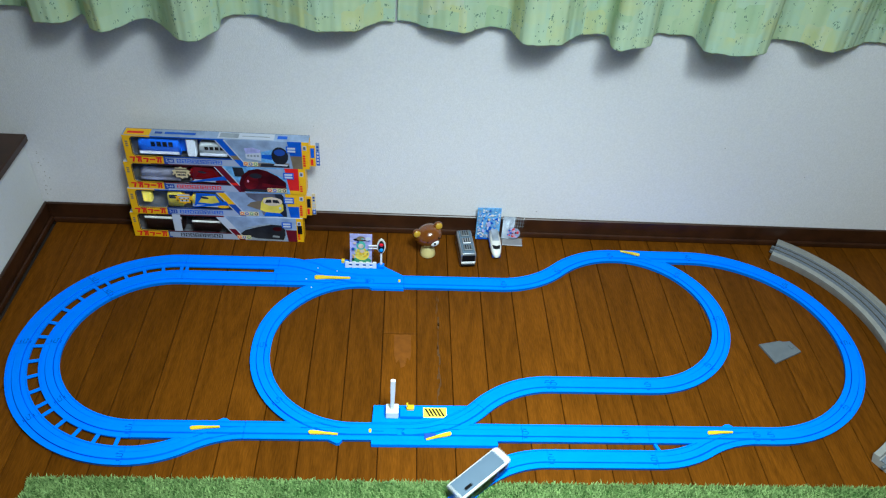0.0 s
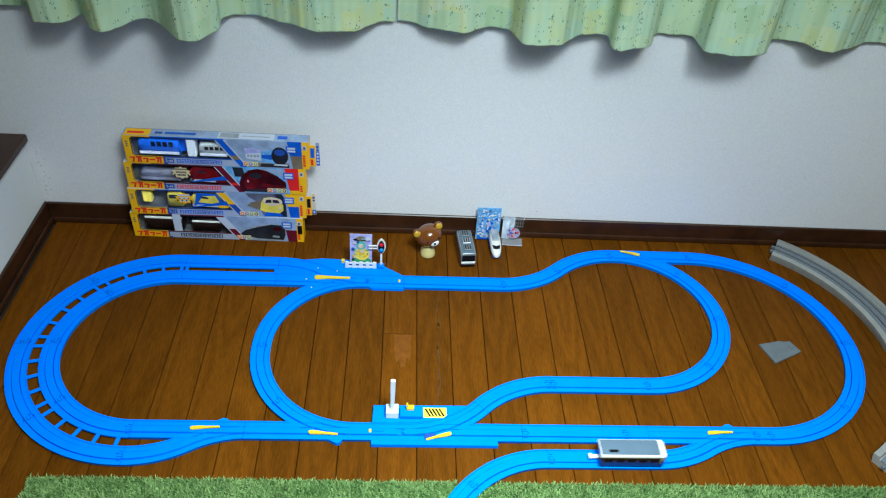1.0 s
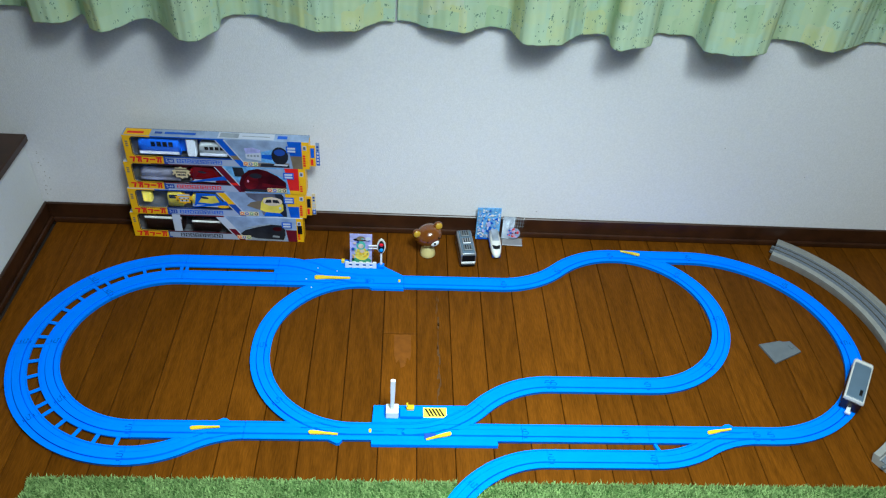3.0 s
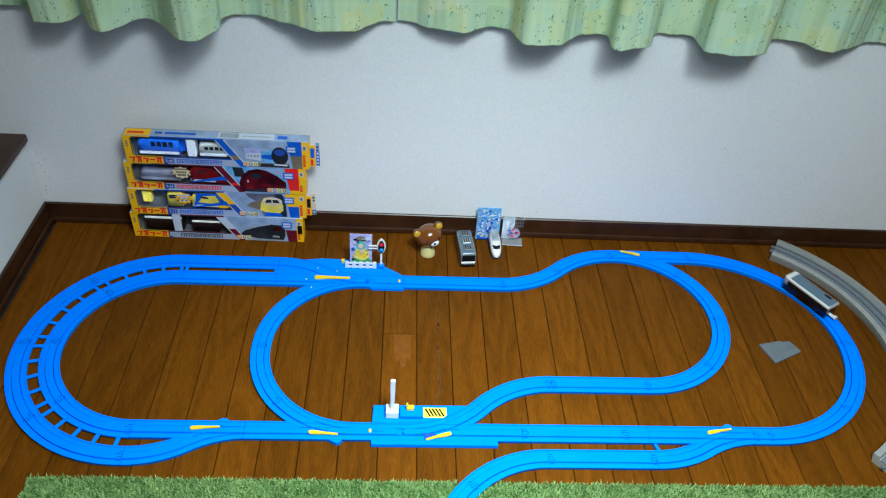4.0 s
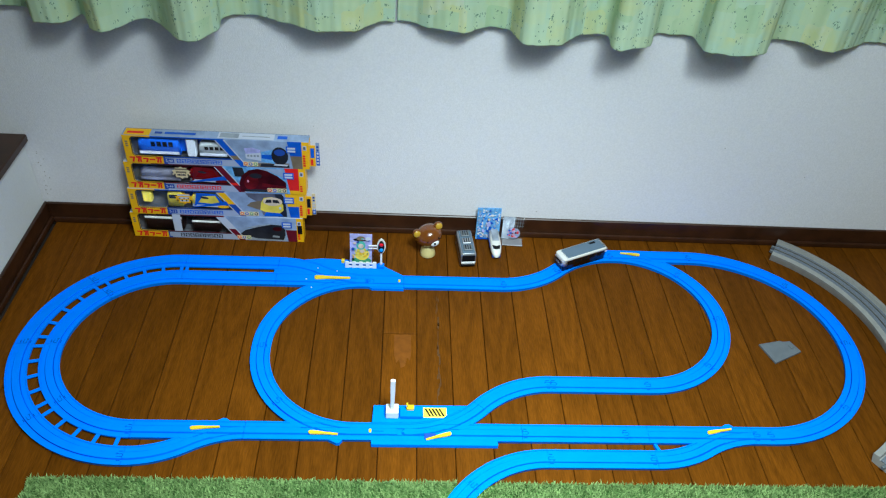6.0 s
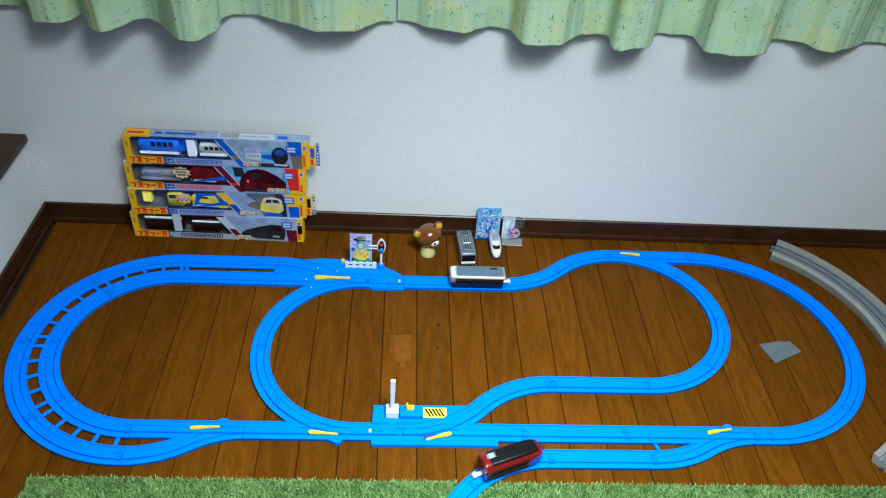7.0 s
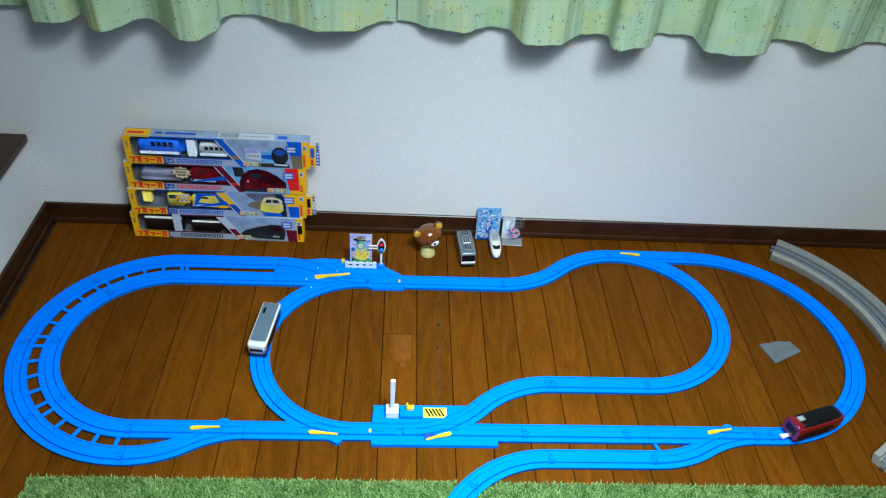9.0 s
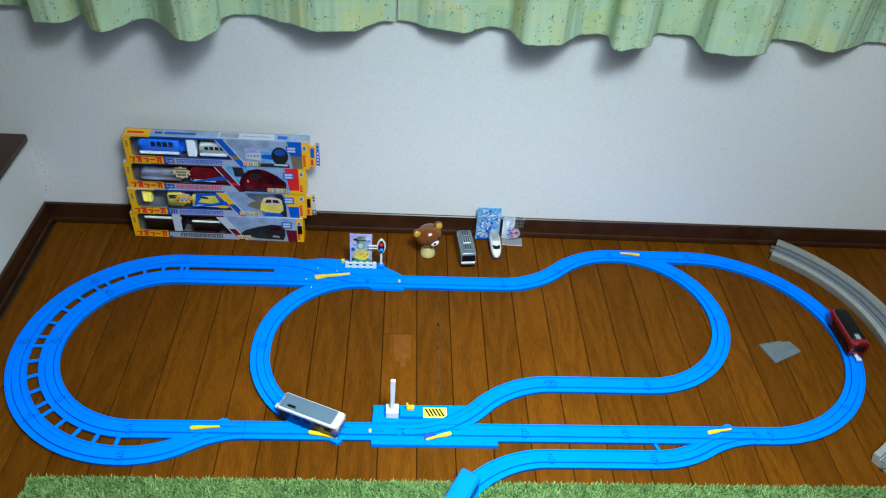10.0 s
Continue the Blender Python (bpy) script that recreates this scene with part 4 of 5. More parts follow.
SILVER_RUN = [(0.0, 0.8330), (0.5, 0.9960), (1.0, 1.1430), (1.5, 1.2850), (2.0, 1.4230), (2.5, 1.5720), (4.0, 2.0170), (4.5, 2.1690), (5.0, 2.3190), (5.5, 2.4675), (7.0, 2.8981), (7.5, 3.0383), (8.0, 3.1725), (8.5, 3.3230), (9.0, 3.4649), (9.5, 3.6010), (10.0, 3.7432)]
RED_RUN = [(0.0, 0.30), (5.0, 0.33), (6.5, 0.73), (7.0, 0.908), (7.5, 1.079), (8.0, 1.245), (8.5, 1.397), (9.0, 1.5479), (9.5, 1.727), (10.0, 1.888)]
BLUE_RUN = [(0.0, 0.10), (8.0, 0.15), (9.0, 0.45), (10.0, 0.760)]


def on_way(s):
    def pt(u):
        return np.array([np.interp(u, WAY_S, WAY[:, 0]), np.interp(u, WAY_S, WAY[:, 1])])
    a, b = pt(s - 0.037), pt(s + 0.037)
    c = (a + b) / 2
    return LAY @ Matrix.Translation((c[0], c[1], HT - CH + 0.0002)) @ Matrix.Rotation(math.atan2(b[1] - a[1], b[0] - a[0]), 4, "Z")


# ---- things by the wall ----
def grey_viaduct():
    arc = Path(0.762 + 0.390 * math.cos(radians(57)), 1.168 + 0.390 * math.sin(radians(57)), 57 - 90)
    W = 0.0375
    def swept(cross, pts):
        bm = bmesh.new()
        rows = []
        for x, y, a in pts:
            nx, ny = -math.sin(a), math.cos(a)
            rows.append([bm.verts.new((x + nx * c, y + ny * c, z)) for c, z in cross])
        n = len(cross)
        for a, b in zip(rows, rows[1:]):
            for i in range(n):
                bm.faces.new((a[i], b[i], b[(i + 1) % n], a[(i + 1) % n]))
        bm.faces.new(rows[0])
        bm.faces.new(rows[-1][::-1])
        return bm
    def at_s(s0, s1):
        p = Path(arc.p.x, arc.p.y, 57 - 90).turn(0.390, -115)
        return p.from_s(s0, s1, 0.01)
    half = 0.390 * radians(57.5)
    for k in range(2):
        t = thing("viaduct_track", None, "curved grey plastic viaduct track with parapets and ballast", "toy track", "grey viaduct track pieces")
        pts = at_s(k * half + 0.0005, (k + 1) * half - 0.0005)
        part("deck", swept([(-W + 0.005, 0.0006), (W - 0.005, 0.0006), (W - 0.001, 0.0150), (W, 0.022), (W - 0.0125, 0.024), (W - 0.0145, 0.017), (-W + 0.0145, 0.017), (-W + 0.0125, 0.024), (-W, 0.022), (-W + 0.001, 0.0150)], pts), GREYTRK, t)
        part("ballast", swept([(-0.0215, 0.0165), (0.0215, 0.0165), (0.0185, 0.0195), (-0.0185, 0.0195)], pts), BALLAST, t, "grey moulded ballast bed")
        for s in (-1, 1):
            part("rail", swept([(s * 0.0085 - 0.0008, 0.0195), (s * 0.0085 + 0.0008, 0.0195), (s * 0.0085 + 0.0006, 0.0225), (s * 0.0085 - 0.0006, 0.0225)], pts), STEEL, t, "thin metal rail")
        ends = [pts[0]] if k == 0 else [pts[-1]]
        for x, y, a in ends:
            sg = -1 if k == 0 else 1
            for s in (-1, 1):
                part("joint_tab", box(0, 0.008, -0.003, 0.003, 0.008, 0.016, 0.0008), GREYPL, t, at=Matrix.Translation((x, y, 0)) @ Matrix.Rotation(a + (math.pi if sg < 0 else 0), 4, "Z") @ Matrix.Translation((0, s * 0.009, 0)))


grey_viaduct()


def floor_plate():
    pts = [(0.826, 1.168), (0.879, 1.1805), (0.884, 1.176), (0.902, 1.180), (0.9175, 1.149), (0.8457, 1.113)]
    c = Vector((0.875, 1.15))
    bm = prism([(x - c.x, y - c.y) for x, y in pts], 0.0006, 0.0052)
    bmesh.ops.bevel(bm, geom=[e for e in bm.edges if min(v.co.z for v in e.verts) > 0.005], offset=0.0008, segments=1, affect="EDGES")
    t = part("track_plate", bm, GREYPL, at=Matrix.Translation((c.x, c.y, 0)))
    tagged(t, "flat grey plastic plate lying on the wooden floor", "plastic plate")
    part("clip", box(-0.003, 0.009, -0.004, 0.004, 0.005, 0.0068, 0.0006), GREYPL, t, "small grey clip with two slots", at=Matrix.Translation((0.021, 0.015, 0)) @ Matrix.Rotation(-1.1, 4, "Z"))


floor_plate()


def bear():
    bm = bmesh.new()
    lathe([(0.0185, 0.0), (0.0195, 0.002), (0.0176, 0.010), (0.0160, 0.022), (0.0125, 0.032), (0.0, 0.036)], 24, None, bm, 1)
    head = Matrix.Translation((0, 0.001, 0.0590)) @ Matrix.Rotation(radians(-14), 4, "Y") @ Matrix.Rotation(radians(20), 4, "Z")
    ball(0.0298, head @ Matrix.Diagonal((1.13, 1.02, 0.90, 1)), bm, 0, 28, 18)
    for s in (-1, 1):
        ball(0.0118, head @ Matrix.Translation((s * 0.0272, -0.003, 0.0195)) @ Matrix.Diagonal((1, 0.65, 1, 1)), bm, 0)
        ball(0.0088, head @ Matrix.Translation((s * 0.0282, -0.0080, 0.0205)) @ Matrix.Diagonal((1, 0.5, 1, 1)), bm, 2)
    ball(0.0098, head @ Matrix.Translation((0.005, -0.0255, -0.0095)) @ Matrix.Diagonal((1.15, 0.7, 0.85, 1)), bm, 3)
    ball(0.0028, head @ Matrix.Translation((0.004, -0.0335, -0.0055)), bm, 4, 10, 6)
    for x in (-0.011, 0.018):
        ball(0.0023, head @ Matrix.Translation((x, -0.0272, 0.002)), bm, 4, 10, 6)
    ob = part("bear_figurine", bm, [BROWN, BUFF, EARGOLD, WHITE, BLACK], at=pose(0.077, 1.450, 0.0006, 0, 0, -2))
    tagged(ob, "glossy brown bear-head figurine on a cream base", "figurine")


bear()


def parked_cars():
    t = thing("toy_train", pose(0.1705, 1.448, 0.0006, 0, 0, -84.5) @ Matrix.Diagonal((1.06, 1.12, 1.06, 1)), "silver-grey toy train car standing by the skirting", "toy train", "parked toy trains")
    part("body", shell(0.086, 0.034, 0.005, 0.041, 0.006, 0.004), SILVER, t)
    part("roof", shell(0.080, 0.027, 0.040, 0.0425, 0.002, 0.004), ROOFGREY, t, "dark grey roof")
    for k, x in enumerate((-0.027, -0.001, 0.023)):
        part("roof_unit", box(-0.0095, 0.0095, -0.0095, 0.0095, 0.042, 0.0455, 0.0012), GREYPL if k != 1 else SILVER, t, "grey rooftop unit", at=Matrix.Translation((x, 0, 0)))
        for j in range(3):
            part("grille", box(-0.0075, 0.0075, -0.0009, 0.0009, 0.0455, 0.0462, 0.0002), BLACK, t, at=Matrix.Translation((x, -0.005 + 0.005 * j, 0)))
    part("windscreen", box(-0.0008, 0.0008, -0.0140, 0.0140, 0.0195, 0.0375, 0.0004), BLACK, t, "black cab window", at=Matrix.Translation((0.0436, 0, 0)))
    part("front_sill", box(-0.0015, 0.0015, -0.0155, 0.0155, 0.0125, 0.0185, 0.0008), WHITE, t, "white lower cab front", at=Matrix.Translation((0.0433, 0, 0)))
    part("bumper", box(-0.002, 0.002, -0.015, 0.015, 0.006, 0.012, 0.001), BLACK, t, at=Matrix.Translation((0.0435, 0, 0)))
    for s in (-1, 1):
        part("headlight", lathe([(0.0022, 0), (0.0022, 0.001), (0, 0.0016)], 10, Matrix.Rotation(math.pi / 2, 4, "Y")), WHITE, t, at=Matrix.Translation((0.0449, s * 0.011, 0.0155)))
        for k in range(4):
            part("window", box(-0.0065, 0.0065, -0.0004, 0.0004, 0.022, 0.031, 0.0003), BLACK, t, at=Matrix.Translation((-0.030 + k * 0.0195, s * 0.0172, 0)))
    wheels(t, (-0.026, 0.026), 0.0125)
    # white bullet-nosed car
    t = thing("toy_train", pose(0.2460, 1.4830, 0.0006, 0, 0, -88), "white bullet-nosed toy train car with blue skirt", "toy train", "parked toy trains")
    bm = bmesh.new()
    rows = []
    n = 16
    for x, w, h, lift in ((-0.038, 0.0135, 0.031, 0), (0.0, 0.0138, 0.0315, 0), (0.018, 0.0138, 0.031, 0), (0.028, 0.0132, 0.028, 0), (0.037, 0.0118, 0.0235, 0), (0.044, 0.0092, 0.0185, 0.001), (0.049, 0.0055, 0.0135, 0.002), (0.051, 0.0015, 0.009, 0.004)):
        rows.append([bm.verts.new((x, w * math.copysign(abs(math.cos(k * math.tau / n)) ** 0.6, math.cos(k * math.tau / n)), 0.005 + lift + (h - 0.005 - lift) * (0.5 + 0.5 * math.copysign(abs(math.sin(k * math.tau / n)) ** 0.7, math.sin(k * math.tau / n))))) for k in range(n)])
    for a, b in zip(rows, rows[1:]):
        for i in range(n):
            f = bm.faces.new((a[i], b[i], b[(i + 1) % n], a[(i + 1) % n]))
            f.smooth = True
    bm.faces.new(rows[0])
    bm.faces.new(rows[-1][::-1])
    part("body", bm, CREAM, t)
    part("roof", box(-0.037, 0.012, -0.0085, 0.0085, 0.031, 0.0325, 0.0007), PGREY, t, "grey roof panel")
    part("windscreen", prism([(0.0250, -0.0100), (0.0345, -0.0080), (0.0365, 0), (0.0345, 0.0080), (0.0250, 0.0100), (0.0285, 0)], 0.0235, 0.0285), BLACK, t, "black wrap-round cab window")
    part("nose_skirt", box(0.030, 0.046, -0.0105, 0.0105, 0.003, 0.0105, 0.003, 2), NAVY, t, "dark blue nose skirt")
    for s in (-1, 1):
        part("stripe", box(-0.037, 0.020, -0.0003, 0.0003, 0.014, 0.020, 0.0001), PBLUE, t, at=Matrix.Translation((0, s * 0.0139, 0)))
    wheels(t, (-0.03, 0.02), 0.0095, 0.0065)


parked_cars()


def leaf(cx, cz, w, h, n=10, tilt=0.0):
    pts = []
    for k in range(n):
        a = math.tau * k / n
        x, z = w * math.cos(a), h * math.sin(a)
        pts.append((cx + x * math.cos(tilt) - z * math.sin(tilt), cz + x * math.sin(tilt) + z * math.cos(tilt)))
    return pts


def cards():
    rnd = random.Random(11)
    # upright picture card leaning on the skirting
    t = thing("picture_card", pose(0.2295, 1.5135, 0.0006, -6.5, 0, 1), "blue and white printed picture card leaning on the skirting", "card")
    part("board", box(-0.030, 0.030, 0, 0.0016, 0, 0.093, 0.0004), PSKY, t)
    z = -0.0003
    for k in range(110):
        part("print_patch", upright(leaf(rnd.uniform(-0.026, 0.026), rnd.uniform(0.006, 0.088), rnd.uniform(0.0012, 0.0038), rnd.uniform(0.002, 0.006), rnd.choice((4, 5, 6)), rnd.uniform(-1.5, 1.5)), z - 0.00003, z), rnd.choice((WHITE, PBLUE, WHITE, PALEBLUE, CARTON_W, PALEBLUE, TBLUE)), t)
        z -= 0.00004
    for cx, cz, w, h, m in ((-0.012, 0.028, 0.006, 0.010, PLILAC), (0.014, 0.022, 0.005, 0.010, CARTON_W), (0.0, 0.048, 0.009, 0.014, PLILAC), (0.0, 0.062, 0.006, 0.006, PSKIN), (0.001, 0.068, 0.009, 0.005, PSKY), (-0.016, 0.012, 0.009, 0.004, CARTON_W), (0.004, 0.036, 0.007, 0.011, PBLUE)):
        part("print_patch", upright(leaf(cx, cz, w * 0.55, h * 0.6, 9, rnd.uniform(-0.6, 0.6)), z - 0.0001, z), m, t)
        z -= 0.00016
    part("caption_bar", upright([(-0.026, 0.004), (0.006, 0.004), (0.006, 0.008), (-0.026, 0.008)], z - 0.0002, z), PBLUE, t)
    # acrylic stand with a round pink emblem
    t = thing("acrylic_stand", pose(0.291, 1.508, 0.0006, -4, 0, -3), "small clear acrylic stand with a pink printed figure", "acrylic stand")
    part("panel", box(-0.028, 0.029, 0, 0.0022, 0.002, 0.074, 0.0003), ACRYL, t).visible_shadow = False
    part("foot", box(-0.024, 0.028, -0.020, 0.012, 0.0, 0.0024, 0.0004), FROST, t, "hazy acrylic foot plate")
    part("backing", upright([(-0.026, 0.006), (0.004, 0.006), (0.004, 0.072), (-0.026, 0.072)], 0.0026, 0.003), PGREY, t)
    for i in range(4):
        part("grid_bar", upright([(0.006 + i * 0.006, 0.042), (0.0068 + i * 0.006, 0.042), (0.0068 + i * 0.006, 0.072), (0.006 + i * 0.006, 0.072)], 0.0026, 0.003), GREYPL, t)
    for i in range(3):
        part("grid_bar", upright([(0.004, 0.046 + i * 0.010), (0.028, 0.046 + i * 0.010), (0.028, 0.0468 + i * 0.010), (0.004, 0.0468 + i * 0.010)], 0.0031, 0.0034), GREYPL, t)
    y = -0.0006
    part("emblem", upright(leaf(0.004, 0.026, 0.0165, 0.0165, 14), y - 0.0002, y), PALEBLUE, t, "round printed emblem in pink and blue")
    y -= 0.0003
    for k in range(30):
        a, r = rnd.uniform(0, math.tau), 0.0150 * math.sqrt(rnd.random())
        part("print_patch", upright(leaf(0.004 + r * math.cos(a), 0.026 + r * math.sin(a), rnd.uniform(0.0014, 0.0034), rnd.uniform(0.0014, 0.0040), 6, rnd.uniform(-1.5, 1.5)), y - 0.00004, y), rnd.choice((PPINK, PPINK, PRED, CARTON_W, PBLUE, PLILAC, PMAROON)), t)
        y -= 0.00005


cards()


def station_stand():
    # picture standing in a clear sleeve
    t = thing("picture_stand", pose(-0.083, 1.388, HT + 0.0012, -3, 0, 0), "small picture in a clear plastic sleeve on the platform", "picture stand")
    part("sleeve", box(-0.028, 0.030, 0.004, 0.0050, 0.0, 0.108, 0.0002), ACRYL, t).visible_shadow = False
    part("sheet", box(-0.027, 0.025, -0.0022, -0.0006, 0.006, 0.094, 0.0002), PLILAC, t, "printed picture with green and yellow shapes")
    y = -0.0025
    for cx, cz, w, h, m in ((0.0, 0.016, 0.024, 0.011, PGREEN), (0.001, 0.036, 0.018, 0.019, PYEL), (-0.001, 0.062, 0.011, 0.013, PTEAL), (-0.001, 0.060, 0.0065, 0.007, PSKIN), (-0.002, 0.079, 0.017, 0.0045, BLACK), (-0.001, 0.083, 0.010, 0.0065, PBROWN), (0.016, 0.082, 0.007, 0.006, CARTON_W), (0.002, 0.046, 0.006, 0.005, PSKIN), (-0.019, 0.052, 0.0045, 0.0045, NAVY)):
        part("print_patch", upright(leaf(cx, cz, w, h), y - 0.0002, y), m, t)
        y -= 0.0003
    rnd = random.Random(9)
    for k in range(34):
        cz = rnd.uniform(0.012, 0.088)
        mt = rnd.choice((PGREEN, PTEAL, BLACK)) if cz < 0.026 else (rnd.choice((PYEL, CARTON_Y, CARTON_W, PBROWN)) if cz < 0.052 else rnd.choice((PTEAL, PLILAC, CARTON_W, NAVY, PSKIN)))
        part("print_patch", upright(leaf(rnd.uniform(-0.022, 0.020), cz, rnd.uniform(0.001, 0.003), rnd.uniform(0.001, 0.005), 5, rnd.uniform(-1.5, 1.5)), y - 0.00004, y), mt, t)
        y -= 0.00005
    # white fence in front of it
    t = thing("platform_fence", pose(-0.084, 1.379, HT + 0.0012), "white plastic picket fence on the platform edge", "toy fence")
    part("rail", box(-0.035, 0.035, -0.0012, 0.0012, 0.0, 0.0052, 0.0004), WHITE, t)
    part("rail", box(-0.035, 0.035, -0.0012, 0.0012, 0.0115, 0.0160, 0.0004), WHITE, t)
    for k in range(5):
        x = -0.0325 + k * 0.01625
        part("picket", upright([(x - 0.0044, 0), (x + 0.0044, 0), (x + 0.0044, 0.0168), (x + 0.0030, 0.0178), (x - 0.0030, 0.0178), (x - 0.0044, 0.0168)], -0.0018, 0.0018), WHITE, t)
    # signal
    t = thing("toy_signal", pose(-0.036, 1.383, HT + 0.0012, 0, 0, 2), "white toy signal post with red and blue lamps", "toy signal")
    part("base", box(-0.0075, 0.0075, -0.006, 0.006, 0, 0.008, 0.001), BLUE, t, "blue base")
    part("post", lathe([(0.0038, 0.008), (0.0034, 0.014), (0.0025, 0.018), (0.0025, 0.088), (0.0, 0.090)], 12), WHITE, t)
    hb = part("backboard", upright(leaf(0, 0.068, 0.0104, 0.0212, 16), -0.0035, -0.001), WHITE, t, "white oval backboard")
    part("head", upright(leaf(0, 0.068, 0.0074, 0.017, 16), -0.0075, -0.0036), BLACK, t, "black lamp head")
    for z, m, lb in ((0.076, LENS_R, "red lamp lens"), (0.060, LENS_B, "blue lamp lens")):
        part("lens", ball(0.0052, Matrix.Translation((0, -0.0076, z)) @ Matrix.Diagonal((1, 0.45, 1, 1)), None, 0, 14, 8), m, t, lb)
    part("arm", box(-0.030, -0.010, -0.003, -0.001, 0.0665, 0.0705, 0.0006, bm=box(-0.030, -0.010, -0.003, -0.001, 0.0590, 0.0620, 0.0006)), WHITE, t, "white double side arm")


station_stand()


# ---- boxed toy trains ----
BW, BH, BD = 0.4125, 0.0728, 0.031


def toy_carton(m, colour, code, car, label, flap):
    t = thing("toy_box", m, label, "toy box", "stack of boxed toy trains")
    x0, x1 = -BW / 2, BW / 2
    # carton: back, top, bottom, ends, and a front with a slanted window
    wl, wr_t, wr_b, wb, wt = x0 + 0.018, x0 + 0.206, x0 + 0.235, 0.0195, BH - 0.0035
    bm = bmesh.new()
    box(x0, x1, BD / 2 - 0.001, BD / 2, 0, BH, 0, bm=bm, index=1)
    box(x0, x1, -BD / 2 + 0.001, BD / 2 - 0.001, 0.0, 0.001, 0, bm=bm, index=1)
    box(x0, x1, -BD / 2 + 0.001, BD / 2 - 0.001, BH - 0.001, BH, 0, bm=bm, index=2)
    box(x0, x0 + 0.001, -BD / 2 + 0.001, BD / 2 - 0.001, 0.001, BH - 0.001, 0, bm=bm, index=0)
    box(x1 - 0.001, x1, -BD / 2 + 0.001, BD / 2 - 0.001, 0.001, BH - 0.001, 0, bm=bm, index=0)
    f0, f1 = -BD / 2, -BD / 2 + 0.001
    upright([(x0, 0), (x0 + 0.083, 0), (x0 + 0.083, wb), (wl + 0.006, wb), (wl + 0.0015, wb + 0.0015), (wl, wb + 0.006), (wl, wt - 0.006), (wl + 0.0015, wt - 0.0015), (wl + 0.006, wt), (x0, wt)], f0, f1, bm, 0)
    upright([(x0 + 0.083, 0), (wr_b + 0.020, 0), (wr_b + 0.006, wb), (x0 + 0.083, wb)], f0, f1, bm, 6)
    upright([(x0, wt), (x0 + 0.062, wt), (x0 + 0.062, BH), (x0, BH)], f0, f1, bm, 0)
    upright([(x0 + 0.062, wt), (wr_t, wt), (wr_t - 0.004, BH), (x0 + 0.062, BH)], f0, f1, bm, 3)
    upright([(wr_b + 0.006, wb), (wr_b + 0.020, 0), (wr_b + 0.036, 0), (wr_t + 0.018, BH), (wr_t - 0.004, BH), (wr_t, wt)], f0, f1, bm, 3)
    upright([(wr_b + 0.036, 0), (x1 - 0.038, 0), (x1 - 0.048, BH), (wr_t + 0.018, BH)], f0, f1, bm, 4)
    cut = BH * {"blue": 0.48, "red": 0.14, "yellow": 0.46, "dark": 0.50}[car]
    xc = x1 - 0.038 - 0.010 * cut / BH
    upright([(x1 - 0.038, 0), (x1 - 0.016, 0), (x1 - 0.016, cut), (xc, cut)], f0, f1, bm, 5)
    upright([(xc, cut), (x1 - 0.016, cut), (x1 - 0.016, BH), (x1 - 0.048, BH)], f0, f1, bm, 7)
    upright([(x1 - 0.016, 0), (x1, 0), (x1, BH), (x1 - 0.016, BH)], f0, f1, bm, 0)
    part("carton", bm, [CARTON_Y, INNER_SHADED, PALEBLUE if car == "blue" else CARTON_W, colour, {"blue": PALEBLUE, "red": PSKY, "yellow": PALEBLUE, "dark": PALEBLUE}[car], {"blue": PBROWN, "red": CARTON_Y, "yellow": PBLUE, "dark": PMAROON}[car], CARTON_G, {"blue": PBLUE, "red": PRED, "yellow": CARTON_Y, "dark": PALEBLUE}[car]], t)
    part("window_film", upright([(wl, wb), (wr_b, wb), (wr_t, wt), (wl, wt)], f1 + 0.0004, f1 + 0.0007), CLEAR, t).visible_shadow = False
    front_y = f0 - 0.0004
    def pr(name, pts, material, label="", lift=0):
        return part(name, upright(pts, front_y - 0.0002 - lift, front_y - lift), material, t, label)
    def rect(a, b, c, d):
        return [(a, c), (b, c), (b, d), (a, d)]
    e = 0.0016
    pr("window_edge", rect(wl - e, wl, wb + 0.004, wt - 0.004), PDARK)
    pr("window_edge", rect(wl + 0.004, wr_t - 0.002, wt - 0.0002, wt + e * 0.7), PDARK)
    pr("window_edge", rect(wl + 0.004, wr_b + 0.003, wb - e, wb - 0.0002), PDARK)
    for (xa, za), (xb, zb) in (((wl - e, wt - 0.004), (wl + 0.004, wt + e * 0.7)), ((wl - e, wb + 0.004), (wl + 0.004, wb - e))):
        pr("window_edge", [(xa, za), (xb, zb), (xb, zb + (e if zb < za else -e)), (xa + e, za)], PDARK)
    # plain heavy red strokes where the maker's lettering is
    for k, (z_bar, foot, second) in enumerate(((0.0130, 0.0062, 0), (0.0135, 0.0030, 1), (0.0105, 0.0070, 0), (0.0085, 0.0, 0), (0.0135, 0.0022, 2))):
        xx = x0 + 0.0075 + k * 0.0147
        pr("logo_stroke", [(xx, z_bar), (xx + 0.0126, z_bar), (xx + 0.0126, z_bar + 0.0038), (xx, z_bar + 0.0038)], PRED)
        if foot:
            pr("logo_stroke", [(xx + foot - 0.0016, 0.0026), (xx + foot + 0.0026, 0.0026), (xx + foot + 0.0054, z_bar - 0.0002), (xx + foot + 0.0010, z_bar - 0.0002)], PRED)
        if second:
            pr("logo_stroke", [(xx + 0.0075, 0.0026), (xx + 0.0115, 0.0026), (xx + 0.0115, z_bar - 0.0002), (xx + 0.0085, z_bar - 0.0002)], PRED, "", 0.0003)
